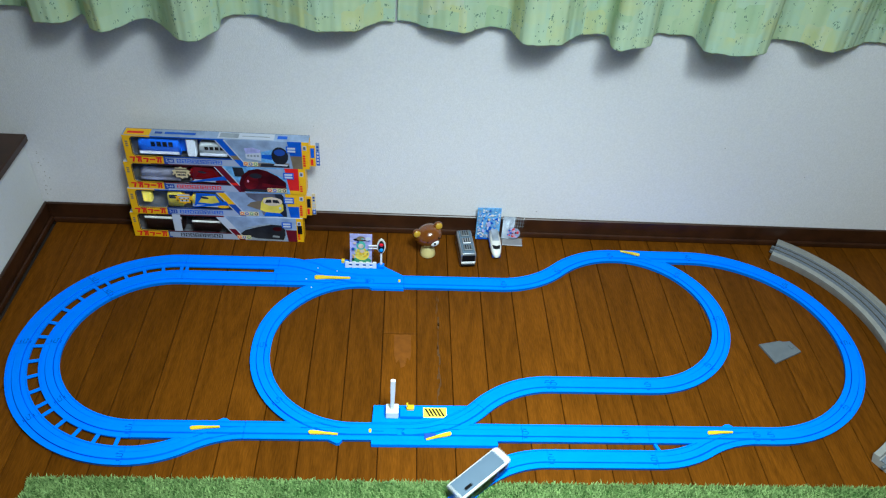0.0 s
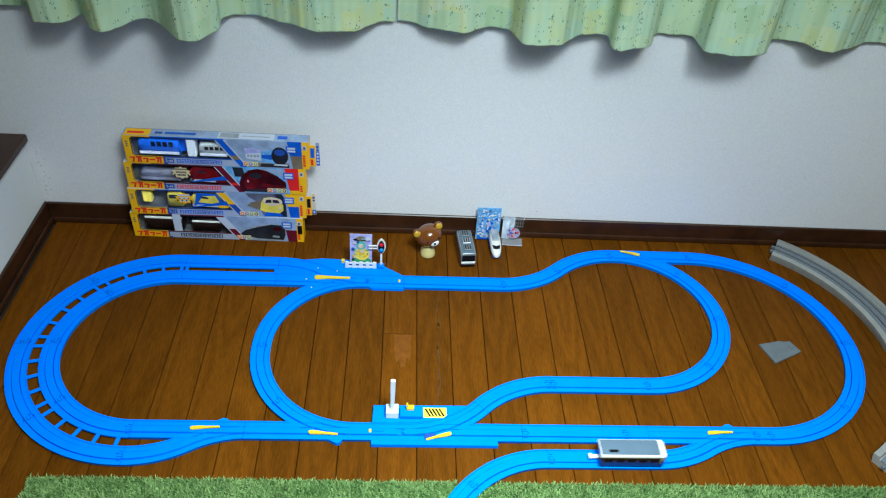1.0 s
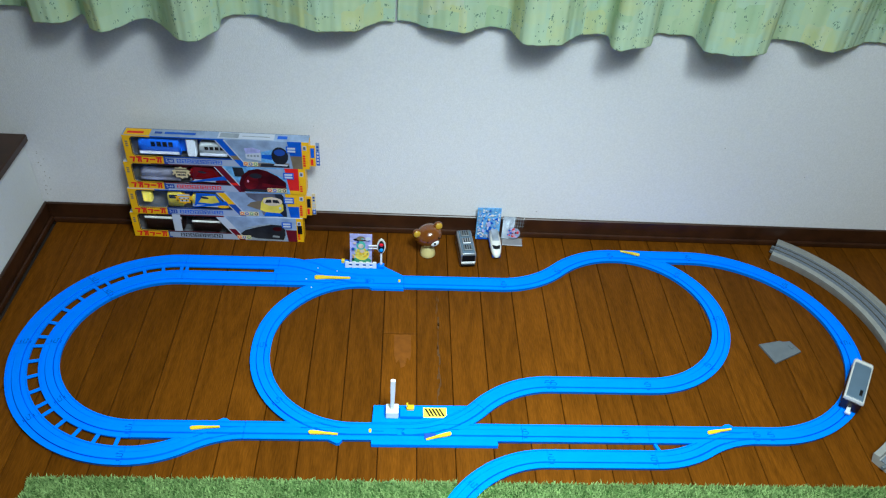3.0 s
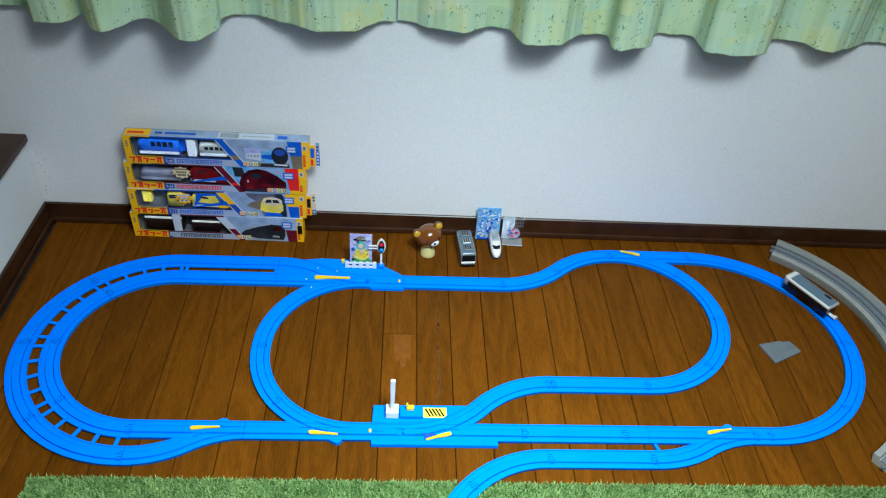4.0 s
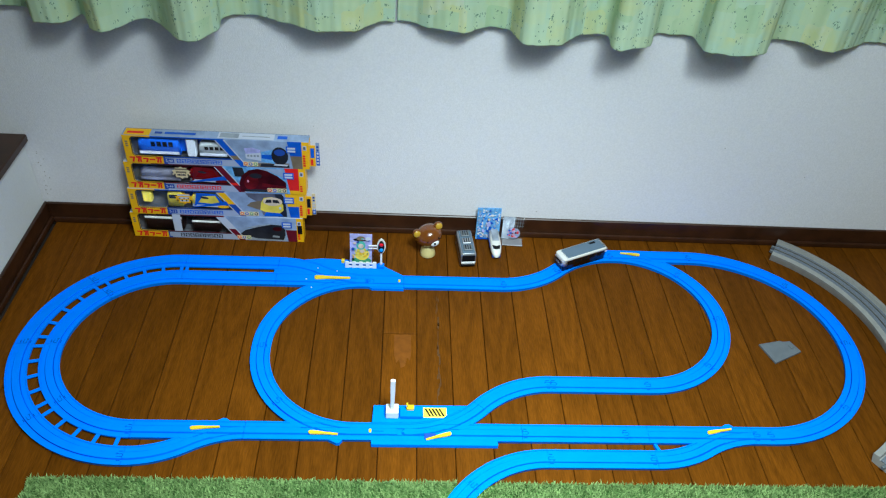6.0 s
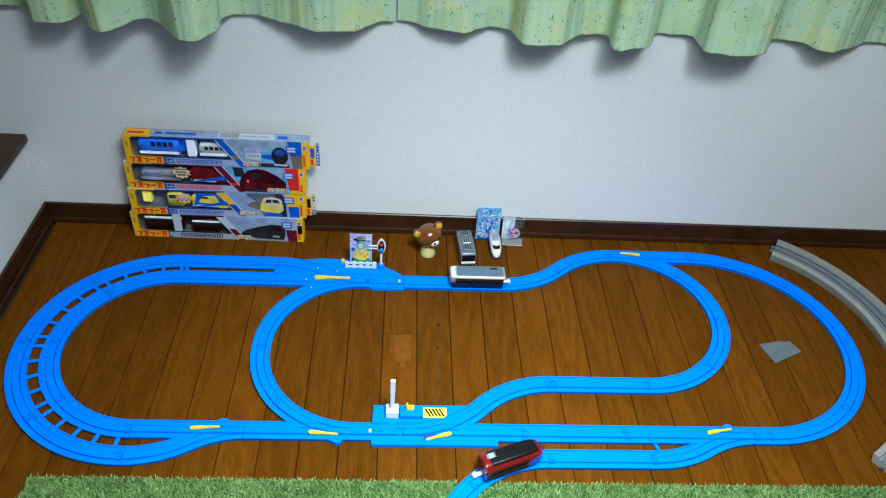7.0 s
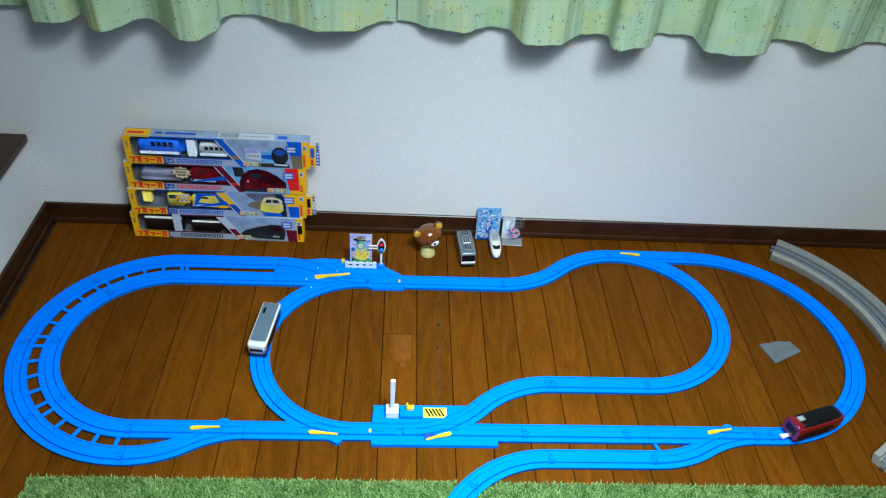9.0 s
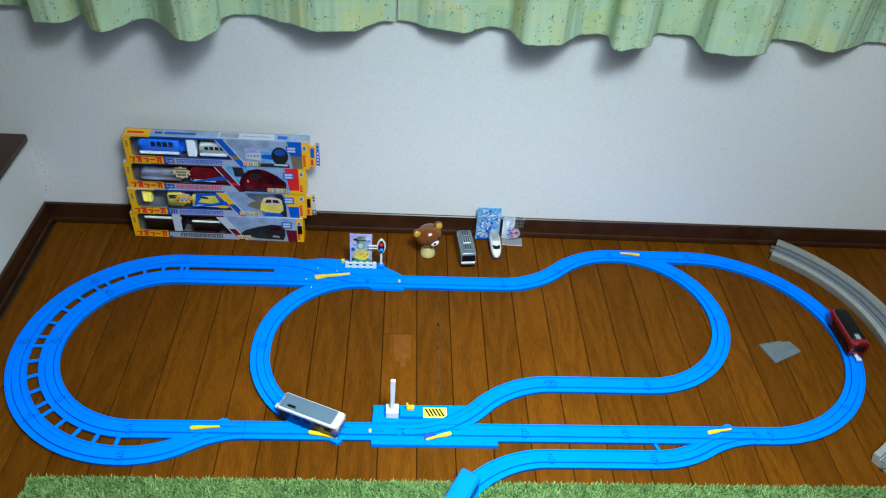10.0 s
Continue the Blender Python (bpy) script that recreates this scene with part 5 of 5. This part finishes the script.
    for k in range(3):
        pr("side_mark", rect(x0 + 0.005, x0 + 0.0105, 0.044 + k * 0.0055, 0.0475 + k * 0.0055), PBROWN)
    # the slanted panel changes colour half way up
    def panel_x(z, side):
        return wr_b + 0.036 - 0.048 * z / BH if side else wr_b + 0.006 - 0.036 * (z - wb) / (wt - wb)
    za, zb, mt = {"blue": (wb, 0.030, PBROWN), "red": (wb, 0.026, PRED), "yellow": (0.036, wt, CARTON_Y), "dark": (0.034, wt, CARTON_W)}[car]
    pr("panel_band", [(panel_x(za, 0), za), (panel_x(za, 1), za), (panel_x(zb, 1), zb), (panel_x(zb, 0), zb)], mt)
    pr("tag_slant", [(x0 + 0.083, 0), (x0 + 0.092, 0), (x0 + 0.086, wb), (x0 + 0.083, wb)], NAVY)
    # white keylines beside the slanted panel and round the window
    pr("keyline", [(wr_b + 0.0345, 0.001), (wr_b + 0.0375, 0.001), (wr_t + 0.0195, BH - 0.001), (wr_t + 0.0165, BH - 0.001)], CARTON_W, "", 0.0003)
    pr("keyline", [(wr_b + 0.0035, wb), (wr_b + 0.0060, wb), (wr_t + 0.0005, wt), (wr_t - 0.0020, wt)], CARTON_W, "", 0.0003)
    pr("keyline", rect(x0 + 0.083, wr_b + 0.004, wb - 0.0006, wb + 0.0012), PBLUE if car == "blue" else colour)
    pr("code_tag", rect(x0 + 0.086, x0 + 0.106, 0.004, 0.0155), NAVY if code else CARTON_G, "", 0.0003)
    if code:
        cu = bpy.data.curves.new("code_text", "FONT")
        cu.body, cu.size, cu.extrude = code, 0.0092, 0.0001
        tmp = new("code_text", cu)
        dg = bpy.context.evaluated_depsgraph_get()
        me = bpy.data.meshes.new_from_object(tmp.evaluated_get(dg))
        bpy.data.objects.remove(tmp)
        me.materials.append(CARTON_W)
        ob = new("code_text", me)
        ob.parent = t
        ob.matrix_basis = Matrix.Translation((x0 + 0.0875, front_y - 0.0010, 0.0065)) @ Matrix.Rotation(math.pi / 2, 4, "X")
    for k in range(9):
        xx = x0 + 0.112 + k * 0.0115
        pr("title_bar", rect(xx, xx + 0.0098, 0.0042, 0.0150), PBLUE if colour in (PBLUE, NAVY) else (PRED if car == "red" else PDARK))
        pr("title_gap", rect(xx + 0.0040 + 0.0010 * (k % 3), xx + 0.0052 + 0.0010 * (k % 3), 0.0052, 0.0140), CARTON_G, "", 0.0004)
        pr("title_gap", rect(xx + 0.0016, xx + 0.0085 - 0.0014 * (k % 3), 0.0105, 0.0125), CARTON_G, "", 0.0003)
        pr("title_gap", rect(xx + 0.0016 + 0.0012 * (k % 2), xx + 0.0082, 0.0062, 0.0082), CARTON_G, "", 0.0003)
    # photograph of the real train
    px0, px1 = wr_b + 0.036, x1 - 0.046
    def spot(u, v):
        return px0 + (px1 - px0) * u, BH * v
    def shape(name, pts, material, lift):
        pr(name, [spot(*p) for p in pts], material, "", lift)
    def oval(name, u, v, ru, rv, material, lift, tilt=0.0):
        shape(name, leaf(u, v, ru, rv, 18, tilt), material, lift)
    if car == "blue":
        shape("photo_ground", [(-0.02, 0.03), (1.0, 0.03), (1.0, 0.20), (0.0, 0.16)], PBROWN, 0)
        shape("photo_trees", [(0.0, 0.46), (0.30, 0.44), (0.34, 0.66), (0.16, 0.74), (-0.04, 0.70)], PLILAC, 0)
        shape("photo_car", [(-0.02, 0.34), (0.34, 0.26), (0.34, 0.56), (-0.02, 0.50)], CARTON_W, 0.0003)
        for k in range(4):
            shape("photo_window", [(0.02 + k * 0.075, 0.41), (0.07 + k * 0.075, 0.40), (0.07 + k * 0.075, 0.48), (0.02 + k * 0.075, 0.47)], PGREY, 0.0006)
        shape("photo_car", [(0.34, 0.24), (0.66, 0.16), (0.70, 0.72), (0.36, 0.60)], PSKY, 0.0003)
        shape("photo_band", [(0.36, 0.36), (0.60, 0.32), (0.60, 0.50), (0.36, 0.50)], PBLUE, 0.0006)
        oval("photo_front", 0.79, 0.47, 0.20, 0.33, PDARK, 0.0006)
        oval("photo_glass", 0.79, 0.60, 0.13, 0.12, NAVY, 0.0009)
        shape("photo_shade", [(0.30, 0.05), (1.0, 0.05), (1.0, 0.14), (0.34, 0.18)], PDARK, 0.0009)
        shape("photo_stripe", [(0.62, 0.12), (0.94, 0.10), (0.98, 0.16), (0.66, 0.17)], CARTON_W, 0.0012)
    elif car == "red":
        shape("photo_inset", [(-0.22, 0.62), (0.04, 0.62), (-0.02, 0.97), (-0.26, 0.97)], PDARK, 0)
        shape("photo_streak", [(0.22, 0.97), (0.96, 0.97), (1.0, 0.60), (0.62, 0.86)], PALEBLUE, 0.0002)
        shape("photo_ground", [(0.0, 0.03), (1.0, 0.03), (1.0, 0.2), (0.0, 0.16)], PGREY, 0.0002)
        shape("photo_train", [(-0.12, 0.05), (0.98, 0.05), (1.0, 0.20), (1.0, 0.46), (0.80, 0.70), (0.56, 0.88), (0.34, 0.95), (0.12, 0.88), (-0.06, 0.66), (-0.14, 0.36)], PBLACKRED, 0.0004)
        oval("photo_front", 0.16, 0.42, 0.17, 0.30, PDRED, 0.0006, -0.2)
        oval("photo_glass", 0.28, 0.68, 0.15, 0.10, PDARK, 0.0009)
        oval("photo_lamp", 0.08, 0.46, 0.025, 0.05, PPINK, 0.0009)
        shape("photo_band", [(0.40, 0.26), (0.98, 0.20), (0.98, 0.30), (0.42, 0.40)], PDRED, 0.0006)
        shape("photo_shade", [(-0.02, 0.05), (0.98, 0.05), (0.98, 0.14), (0.0, 0.15)], PDARK, 0.0006)
    elif car == "yellow":
        shape("photo_dark", [(0.78, 0.03), (1.0, 0.03), (0.98, 0.80), (0.90, 0.97), (0.74, 0.97)], PDARK, 0)
        shape("photo_trees", [(0.02, 0.97), (0.74, 0.97), (0.78, 0.70), (0.78, 0.10), (0.40, 0.10), (0.30, 0.62), (0.08, 0.82)], PLILGREY, 0)
        shape("photo_streak", [(0.02, 0.46), (0.46, 0.24), (0.48, 0.72), (0.12, 0.60)], PBROWN, 0.0002)
        shape("photo_train", [(0.34, 0.30), (0.50, 0.20), (0.80, 0.16), (0.92, 0.30), (0.92, 0.52), (0.84, 0.76), (0.66, 0.84), (0.46, 0.80), (0.38, 0.60)], PYEL, 0.0003)
        oval("photo_front", 0.67, 0.66, 0.24, 0.17, PSKIN, 0.0006)
        shape("photo_glass", [(0.48, 0.60), (0.64, 0.62), (0.64, 0.74), (0.52, 0.74)], PDARK, 0.0009)
        shape("photo_glass", [(0.67, 0.62), (0.84, 0.60), (0.80, 0.73), (0.67, 0.74)], PDARK, 0.0009)
        oval("photo_lamp", 0.84, 0.40, 0.03, 0.05, CARTON_W, 0.0009)
        shape("photo_ground", [(0.42, 0.05), (0.90, 0.05), (0.84, 0.18), (0.48, 0.22)], PBLUE, 0.0005)
    else:
        shape("photo_ground", [(0.0, 0.03), (1.0, 0.03), (1.0, 0.24), (0.0, 0.12)], PGREY, 0)
        shape("photo_hills", [(0.0, 0.52), (0.40, 0.58), (0.70, 0.74), (0.30, 0.66)], PGREY, 0)
        shape("photo_train", [(-0.16, 0.24), (0.30, 0.10), (0.96, 0.07), (1.02, 0.28), (1.02, 0.52), (0.92, 0.70), (0.68, 0.72), (0.34, 0.60), (0.0, 0.44)], PDARK, 0.0003)
        oval("photo_glass", 0.82, 0.54, 0.12, 0.09, PBLACKRED, 0.0006)
        shape("photo_lamp", [(0.68, 0.18), (0.86, 0.16), (0.86, 0.24), (0.70, 0.26)], PGREY, 0.0006)
    bx, bn = {"blue": (0.262, 3), "red": (0.322, 4), "yellow": (0.254, 4), "dark": (0.250, 3)}[car]
    pr("badge_panel", rect(x0 + bx, x0 + bx + 0.0112 * bn, 0.0045, 0.0160), BEIGE, "", 0.0012)
    for k in range(bn):
        pr("badge", leaf(x0 + bx + 0.0056 + k * 0.0112, 0.0102, 0.0044, 0.0046), (PRED, PBLUE, PGREEN, PDARK)[k], "", 0.0015)
        pr("badge_face", leaf(x0 + bx + 0.0056 + k * 0.0112, 0.0106, 0.0025, 0.0026), BEIGE, "", 0.0018)
    pr("maker_plate", rect(x1 - 0.051, x1 - 0.027, 0.044, 0.062), PBLUE, "", 0.0012)
    for k in range(2):
        pr("plate_bar", rect(x1 - 0.048, x1 - 0.030, 0.0465 + k * 0.0075, 0.0515 + k * 0.0075), CARTON_W, "", 0.0015)
    if car in ("red", "yellow"):
        burst = []
        for k in range(20):
            a, r = math.tau * k / 20, (1.0 if k % 2 else 0.8)
            burst.append((x0 + 0.128 + 0.022 * r * math.cos(a), 0.050 + 0.017 * r * math.sin(a)))
        pr("burst_sticker", burst, BEIGE if car == "red" else CARTON_Y, "", 0.0009)
        for k in range(3):
            pr("burst_bar", rect(x0 + 0.114 + 0.002 * k, x0 + 0.142 - 0.002 * k, 0.0575 - k * 0.008, 0.0618 - k * 0.008), PBROWN if car == "red" else CARTON_W, "", 0.0012)
        for k in range(7):
            pr("burst_dot", leaf(x0 + 0.113 + 0.005 * k, 0.0445 + 0.006 * (k % 2), 0.0019, 0.0026, 6), PBROWN if k % 2 else PDARK, "", 0.0015)
        pr("inset_picture", [(x0 + 0.150, 0.030), (wr_b - 0.006, 0.024), (wr_t - 0.003, wt - 0.004), (x0 + 0.158, wt - 0.002)], PDRED if car == "red" else PBLUE, "", 0.0006)
        pr("inset_stripe", [(x0 + 0.152, 0.028), (wr_b - 0.008, 0.026), (wr_b - 0.010, 0.032), (x0 + 0.156, 0.033)], CARTON_W, "", 0.0009)
        pr("inset_swoosh", [(x0 + 0.142, 0.024), (wr_b - 0.004, 0.034), (wr_b - 0.010, 0.045), (x0 + 0.150, 0.027)], PBLUE, "", 0.0010)
        pr("inset_car", leaf(wr_b - 0.018, 0.0285, 0.014, 0.0042), PDRED if car == "red" else CARTON_Y, "", 0.0012)
        pr("inset_glass", leaf(x0 + 0.176, 0.054, 0.010, 0.0032, 10, -0.15), PDARK, "", 0.0013)
        pr("inset_train", [(x0 + 0.160, 0.040), (wr_t + 0.006, 0.034), (wr_t - 0.004, 0.060), (x0 + 0.172, 0.058)], RED if car == "red" else PYEL, "", 0.0009)
    pr("age_mark", rect(x1 - 0.0135, x1 - 0.0050, 0.052, 0.064), CARTON_W, "", 0.0002)
    pr("age_mark_face", rect(x1 - 0.0120, x1 - 0.0066, 0.054, 0.062), PLILGREY, "", 0.0005)
    for k in range(5):
        pr("end_stroke", rect(x1 - 0.0140, x1 - 0.0085, 0.008 + k * 0.0065, 0.0126 + k * 0.0065), PRED, "", 0.0002)
    # yellow end flap with its own little picture
    if flap:
        fl = part("end_flap", box(x1 + 0.0005, x1 + 0.014, f0 + 0.004, f0 + 0.006, 0.006, BH - 0.010, 0.0004), CARTON_Y, t, "yellow end flap with small print")
        part("flap_print", upright(rect(x1 + 0.003, x1 + 0.0115, 0.030, 0.056), f0 + 0.0032, f0 + 0.0036), PBLUE if car == "blue" else BLACK, t)
        part("hang_tab", box(x1 + 0.0145, x1 + 0.023, f0 + 0.010, f0 + 0.0112, 0.004, BH - 0.006, 0.0004), PALEBLUE if car == "blue" else BEIGE, t, "printed hang tab")
        part("tab_band", upright(rect(x1 + 0.0150, x1 + 0.0225, 0.006, BH - 0.030 if car == "blue" else 0.020), f0 + 0.0094, f0 + 0.0098), PBLUE, t)
        for k in range(6):
            part("tab_bar", upright(rect(x1 + 0.0165, x1 + 0.0210, 0.010 + k * 0.0088, 0.0150 + k * 0.0088), f0 + 0.0086, f0 + 0.0090), CARTON_W if k < 4 else NAVY, t)
        part("flap_stroke", upright(rect(x1 + 0.003, x1 + 0.0085, 0.010, 0.026), f0 + 0.0032, f0 + 0.0036), PRED, t)
    else:
        part("end_print", upright(rect(x1 - 0.0135, x1 - 0.0025, 0.026, 0.052), front_y - 0.0006, front_y - 0.0003), BLACK if car == "dark" else CARTON_Y, t)
    if car == "blue":
        for a, b, c, d, mt in ((x0 + 0.004, x0 + 0.060, -0.013, 0.013, CARTON_Y), (x0 + 0.010, x0 + 0.046, -0.006, 0.002, PRED), (x0 + 0.070, x0 + 0.086, -0.004, 0.004, NAVY), (x0 + 0.092, x0 + 0.160, -0.004, 0.004, PBLUE), (x0 + 0.210, x0 + 0.335, -0.012, 0.012, CARTON_W), (x0 + 0.214, x0 + 0.256, -0.009, 0.009, PGREY), (x0 + 0.264, x0 + 0.325, -0.002, 0.001, PGREY), (x0 + 0.342, x0 + 0.364, -0.006, 0.006, PBLUE)):
            part("top_print", box(a, b, c, d, BH + 0.0004, BH + 0.0006 + (0.0003 if mt in (PRED, PGREY) else 0)), mt, t)
    # printed backing card and the toys inside
    for xa, xb, za, zb, mt in {"blue": ((0.030, 0.205, 0.040, 0.064, PBLUE), (0.110, 0.225, 0.021, 0.039, PBROWN)), "red": ((0.100, 0.212, 0.021, 0.066, PMAROON),), "yellow": ((0.120, 0.212, 0.021, 0.066, PBLUE),), "dark": ((0.024, 0.212, 0.021, 0.066, PDARK),)}[car]:
        part("backing_card", box(x0 + xa, x0 + xb, BD / 2 - 0.0030, BD / 2 - 0.0016, za, zb), mt, t, "printed backing card")
    def inside(name, xa, xb, za, zb, material, lb):
        return part(name, shell(xb - xa, 0.023, za, zb, 0.006, 0.012), material, t, lb, at=Matrix.Translation(((xa + xb) / 2, 0.0005, 0)) @ Matrix.Rotation(math.pi, 4, "Z"))
    main, second, stripe = {"blue": (BOXBLUE, GREYCAR, CARTON_W), "red": (PLILGREY, RED, PLILGREY), "yellow": (PYEL, PYEL, CARTON_G), "dark": (MAROON, MAROON, CREAM)}[car]
    inside("toy_car", x0 + (0.086 if car == "yellow" else 0.030), x0 + 0.122, 0.022, 0.048 if car == "red" else 0.064, main, "toy car behind the window")
    inside("toy_car", x0 + (0.164 if car == "blue" else 0.142), x0 + (0.226 if car == "blue" else 0.212), 0.022, 0.056, second, "toy car behind the window")
    if car == "yellow":
        part("toy_part", box(x0 + 0.028, x0 + 0.050, -0.010, 0.008, 0.030, 0.062, 0.003), PYEL, t, "yellow toy part behind the window")
        part("cab_window", box(x0 + 0.092, x0 + 0.112, -0.0124, -0.0114, 0.046, 0.056), PDARK, t)
    else:
        part("car_stripe", box(x0 + 0.032, x0 + 0.120, -0.0122, -0.0114, 0.024 if car != "dark" else 0.055, 0.031 if car != "dark" else 0.061), stripe, t)
    part("car_stripe", box(x0 + (0.166 if car == "blue" else 0.144), x0 + (0.226 if car == "blue" else 0.212), -0.0122, -0.0114, 0.024 if car != "dark" else 0.048, 0.031 if car != "dark" else 0.053), stripe, t)
    if car in ("blue", "yellow"):
        for k in range(4):
            if car == "blue":
                part("car_window", box(x0 + 0.060 + k * 0.013, x0 + 0.069 + k * 0.013, -0.0120, -0.0112, 0.044, 0.056), BLACK, t)
            part("car_window", box(x0 + (0.178 if car == "blue" else 0.155) + k * 0.0115, x0 + (0.186 if car == "blue" else 0.163) + k * 0.0115, -0.0120, -0.0112, 0.040, 0.048), BLACK, t)
    if car == "blue":
        part("divider", box(x0 + 0.138, x0 + 0.158, -0.013, 0.014, 0.020, 0.066, 0.002), CARTON_W, t, "white inner card divider")
        part("backing_card", box(x0 + 0.118, x0 + 0.138, 0.0, 0.012, 0.026, 0.066, 0.001), PBLUE, t, "blue printed backing card")
    if car == "dark":
        part("paper_band", box(x0 + 0.100, x0 + 0.119, f0 - 0.0016, f0 - 0.0006, 0.022, BH - 0.0005), CARTON_W, t, "white paper band")


toy_carton(pose(-0.4365, 1.4965, 0.0006, 0, 0, -0.6), PMAROON, "", "dark", "yellow and white box with a dark maroon toy train inside", False)
toy_carton(pose(-0.4275, 1.4970, 0.0006 + BH + 0.0004, 0, 0, 0.4), NAVY, "S-13", "yellow", "yellow and blue box with a yellow toy train inside", True)
toy_carton(pose(-0.4230, 1.4975, 0.0006 + 2 * (BH + 0.0004), 0, 0, -0.5), PMAROON, "S-46", "red", "yellow and red box with a red toy train inside", False)
toy_carton(pose(-0.4120, 1.4965, 0.0006 + 3 * (BH + 0.0004), 0, 0, -0.3), PBLUE, "S-48", "blue", "yellow and pale blue box with a blue toy train inside", True)


# ---- floor planks ----
def planks():
    root = thing("floor", None, "brown varnished wooden plank floor", "floor", kind="structure")
    rnd = random.Random(21)
    cache = {}

    def plank_mesh(n):
        if n not in cache:
            bm = bmesh.new()
            w, h, c = PLANK_W / 2 - 0.0006, n / 2 - 0.0005, 0.0016
            ring = [[bm.verts.new((sx * (w - k), sy * (h - k), z)) for sx, sy in ((-1, -1), (1, -1), (1, 1), (-1, 1))] for k, z in ((0, -0.012), (0, -0.0013), (c * 0.45, -0.0004), (c, 0.0))]
            for a, b in zip(ring, ring[1:]):
                for i in range(4):
                    bm.faces.new((a[i], a[(i + 1) % 4], b[(i + 1) % 4], b[i]))
            bm.faces.new(ring[-1])
            cache[n] = mesh_of("plank", bm, FLOOR)
        return cache[n]
    i0, i1 = math.ceil((WALL_X - PLANK_X0) / PLANK_W - 0.5), math.floor((RIGHT_X - PLANK_X0) / PLANK_W - 0.5)
    for i in range(i0, i1 + 2):
        y = WALL_Y - 0.001
        first = True
        while y > BACK_Y + 0.02:
            n = (0.361 if i == -1 else rnd.choice((0.86, 1.0, 1.15, 1.3, 1.5))) if first else 1.8
            n = round(min(n, y - BACK_Y), 3)
            first = False
            ob = new("plank", plank_mesh(n))
            ob.parent = root
            ob.matrix_basis = Matrix.Translation((PLANK_X0 + (i + 0.5) * PLANK_W, y - n / 2, 0))
            y -= n


planks()


def floor_marks(root):
    rnd = random.Random(4)
    pts = [(-0.016, 0.045), (0.015, 0.045), (0.0155, 0.0), (0.013, -0.020), (0.008, -0.012), (0.004, -0.034), (-0.003, -0.038), (-0.006, -0.018), (-0.011, -0.026), (-0.015, -0.006)]
    part("worn_patch", prism(pts, 0.0001, 0.0003), WORN, root, "paler worn patch in the varnish", at=Matrix.Translation((0.020, 1.122, 0)) @ Matrix.Diagonal((1.2, 1.15, 1, 1)))
    y = 1.30
    while y > 0.99:
        n = rnd.uniform(0.010, 0.032)
        w = rnd.uniform(0.0012, 0.0050)
        x = 0.0968 + rnd.uniform(-0.004, 0.004)
        part("scratch", prism([(x - w / 2, y - n), (x + w * 0.1, y - n - 0.003), (x + w / 2, y - n * 0.8), (x + w * 0.3, y), (x - w * 0.4, y - 0.002)], 0.0001, 0.0003), SCUFF, root, "grey scuff mark")
        y -= n + rnd.uniform(-0.012, 0.010)


floor_marks(bpy.data.objects["floor"])


# ---- what moves ----
def motions():
    # each train rolls along its way, keyed every tenth of a second
    for train, run in ((SILVER_TRAIN, SILVER_RUN), (RED_TRAIN, RED_RUN), (BLUE_TRAIN, BLUE_RUN)):
        times, places = [r[0] for r in run], [r[1] for r in run]
        walk(train, [(k / 10, on_way(float(np.interp(k / 10, times, places)))) for k in range(101)])

    def swing(ob, rows):
        rest = ob.matrix_basis.copy()
        walk(ob, [(t, rest @ Matrix.Rotation(radians(d), 4, "Z")) for t, d in rows])
    swing(LEVERS["right"], [(0.0, 0), (1.4, 0), (1.7, 8), (10.0, 8)])
    swing(LEVERS["top"], [(0.0, 0), (5.5, 0), (5.8, 9), (10.0, 9)])
    swing(LEVERS["station"], [(0.0, 0), (7.6, 0), (8.0, 10), (10.0, 10)])
    swing(LEVERS["loop"], [(0.0, 0), (9.7, 0), (10.0, -9)])


motions()
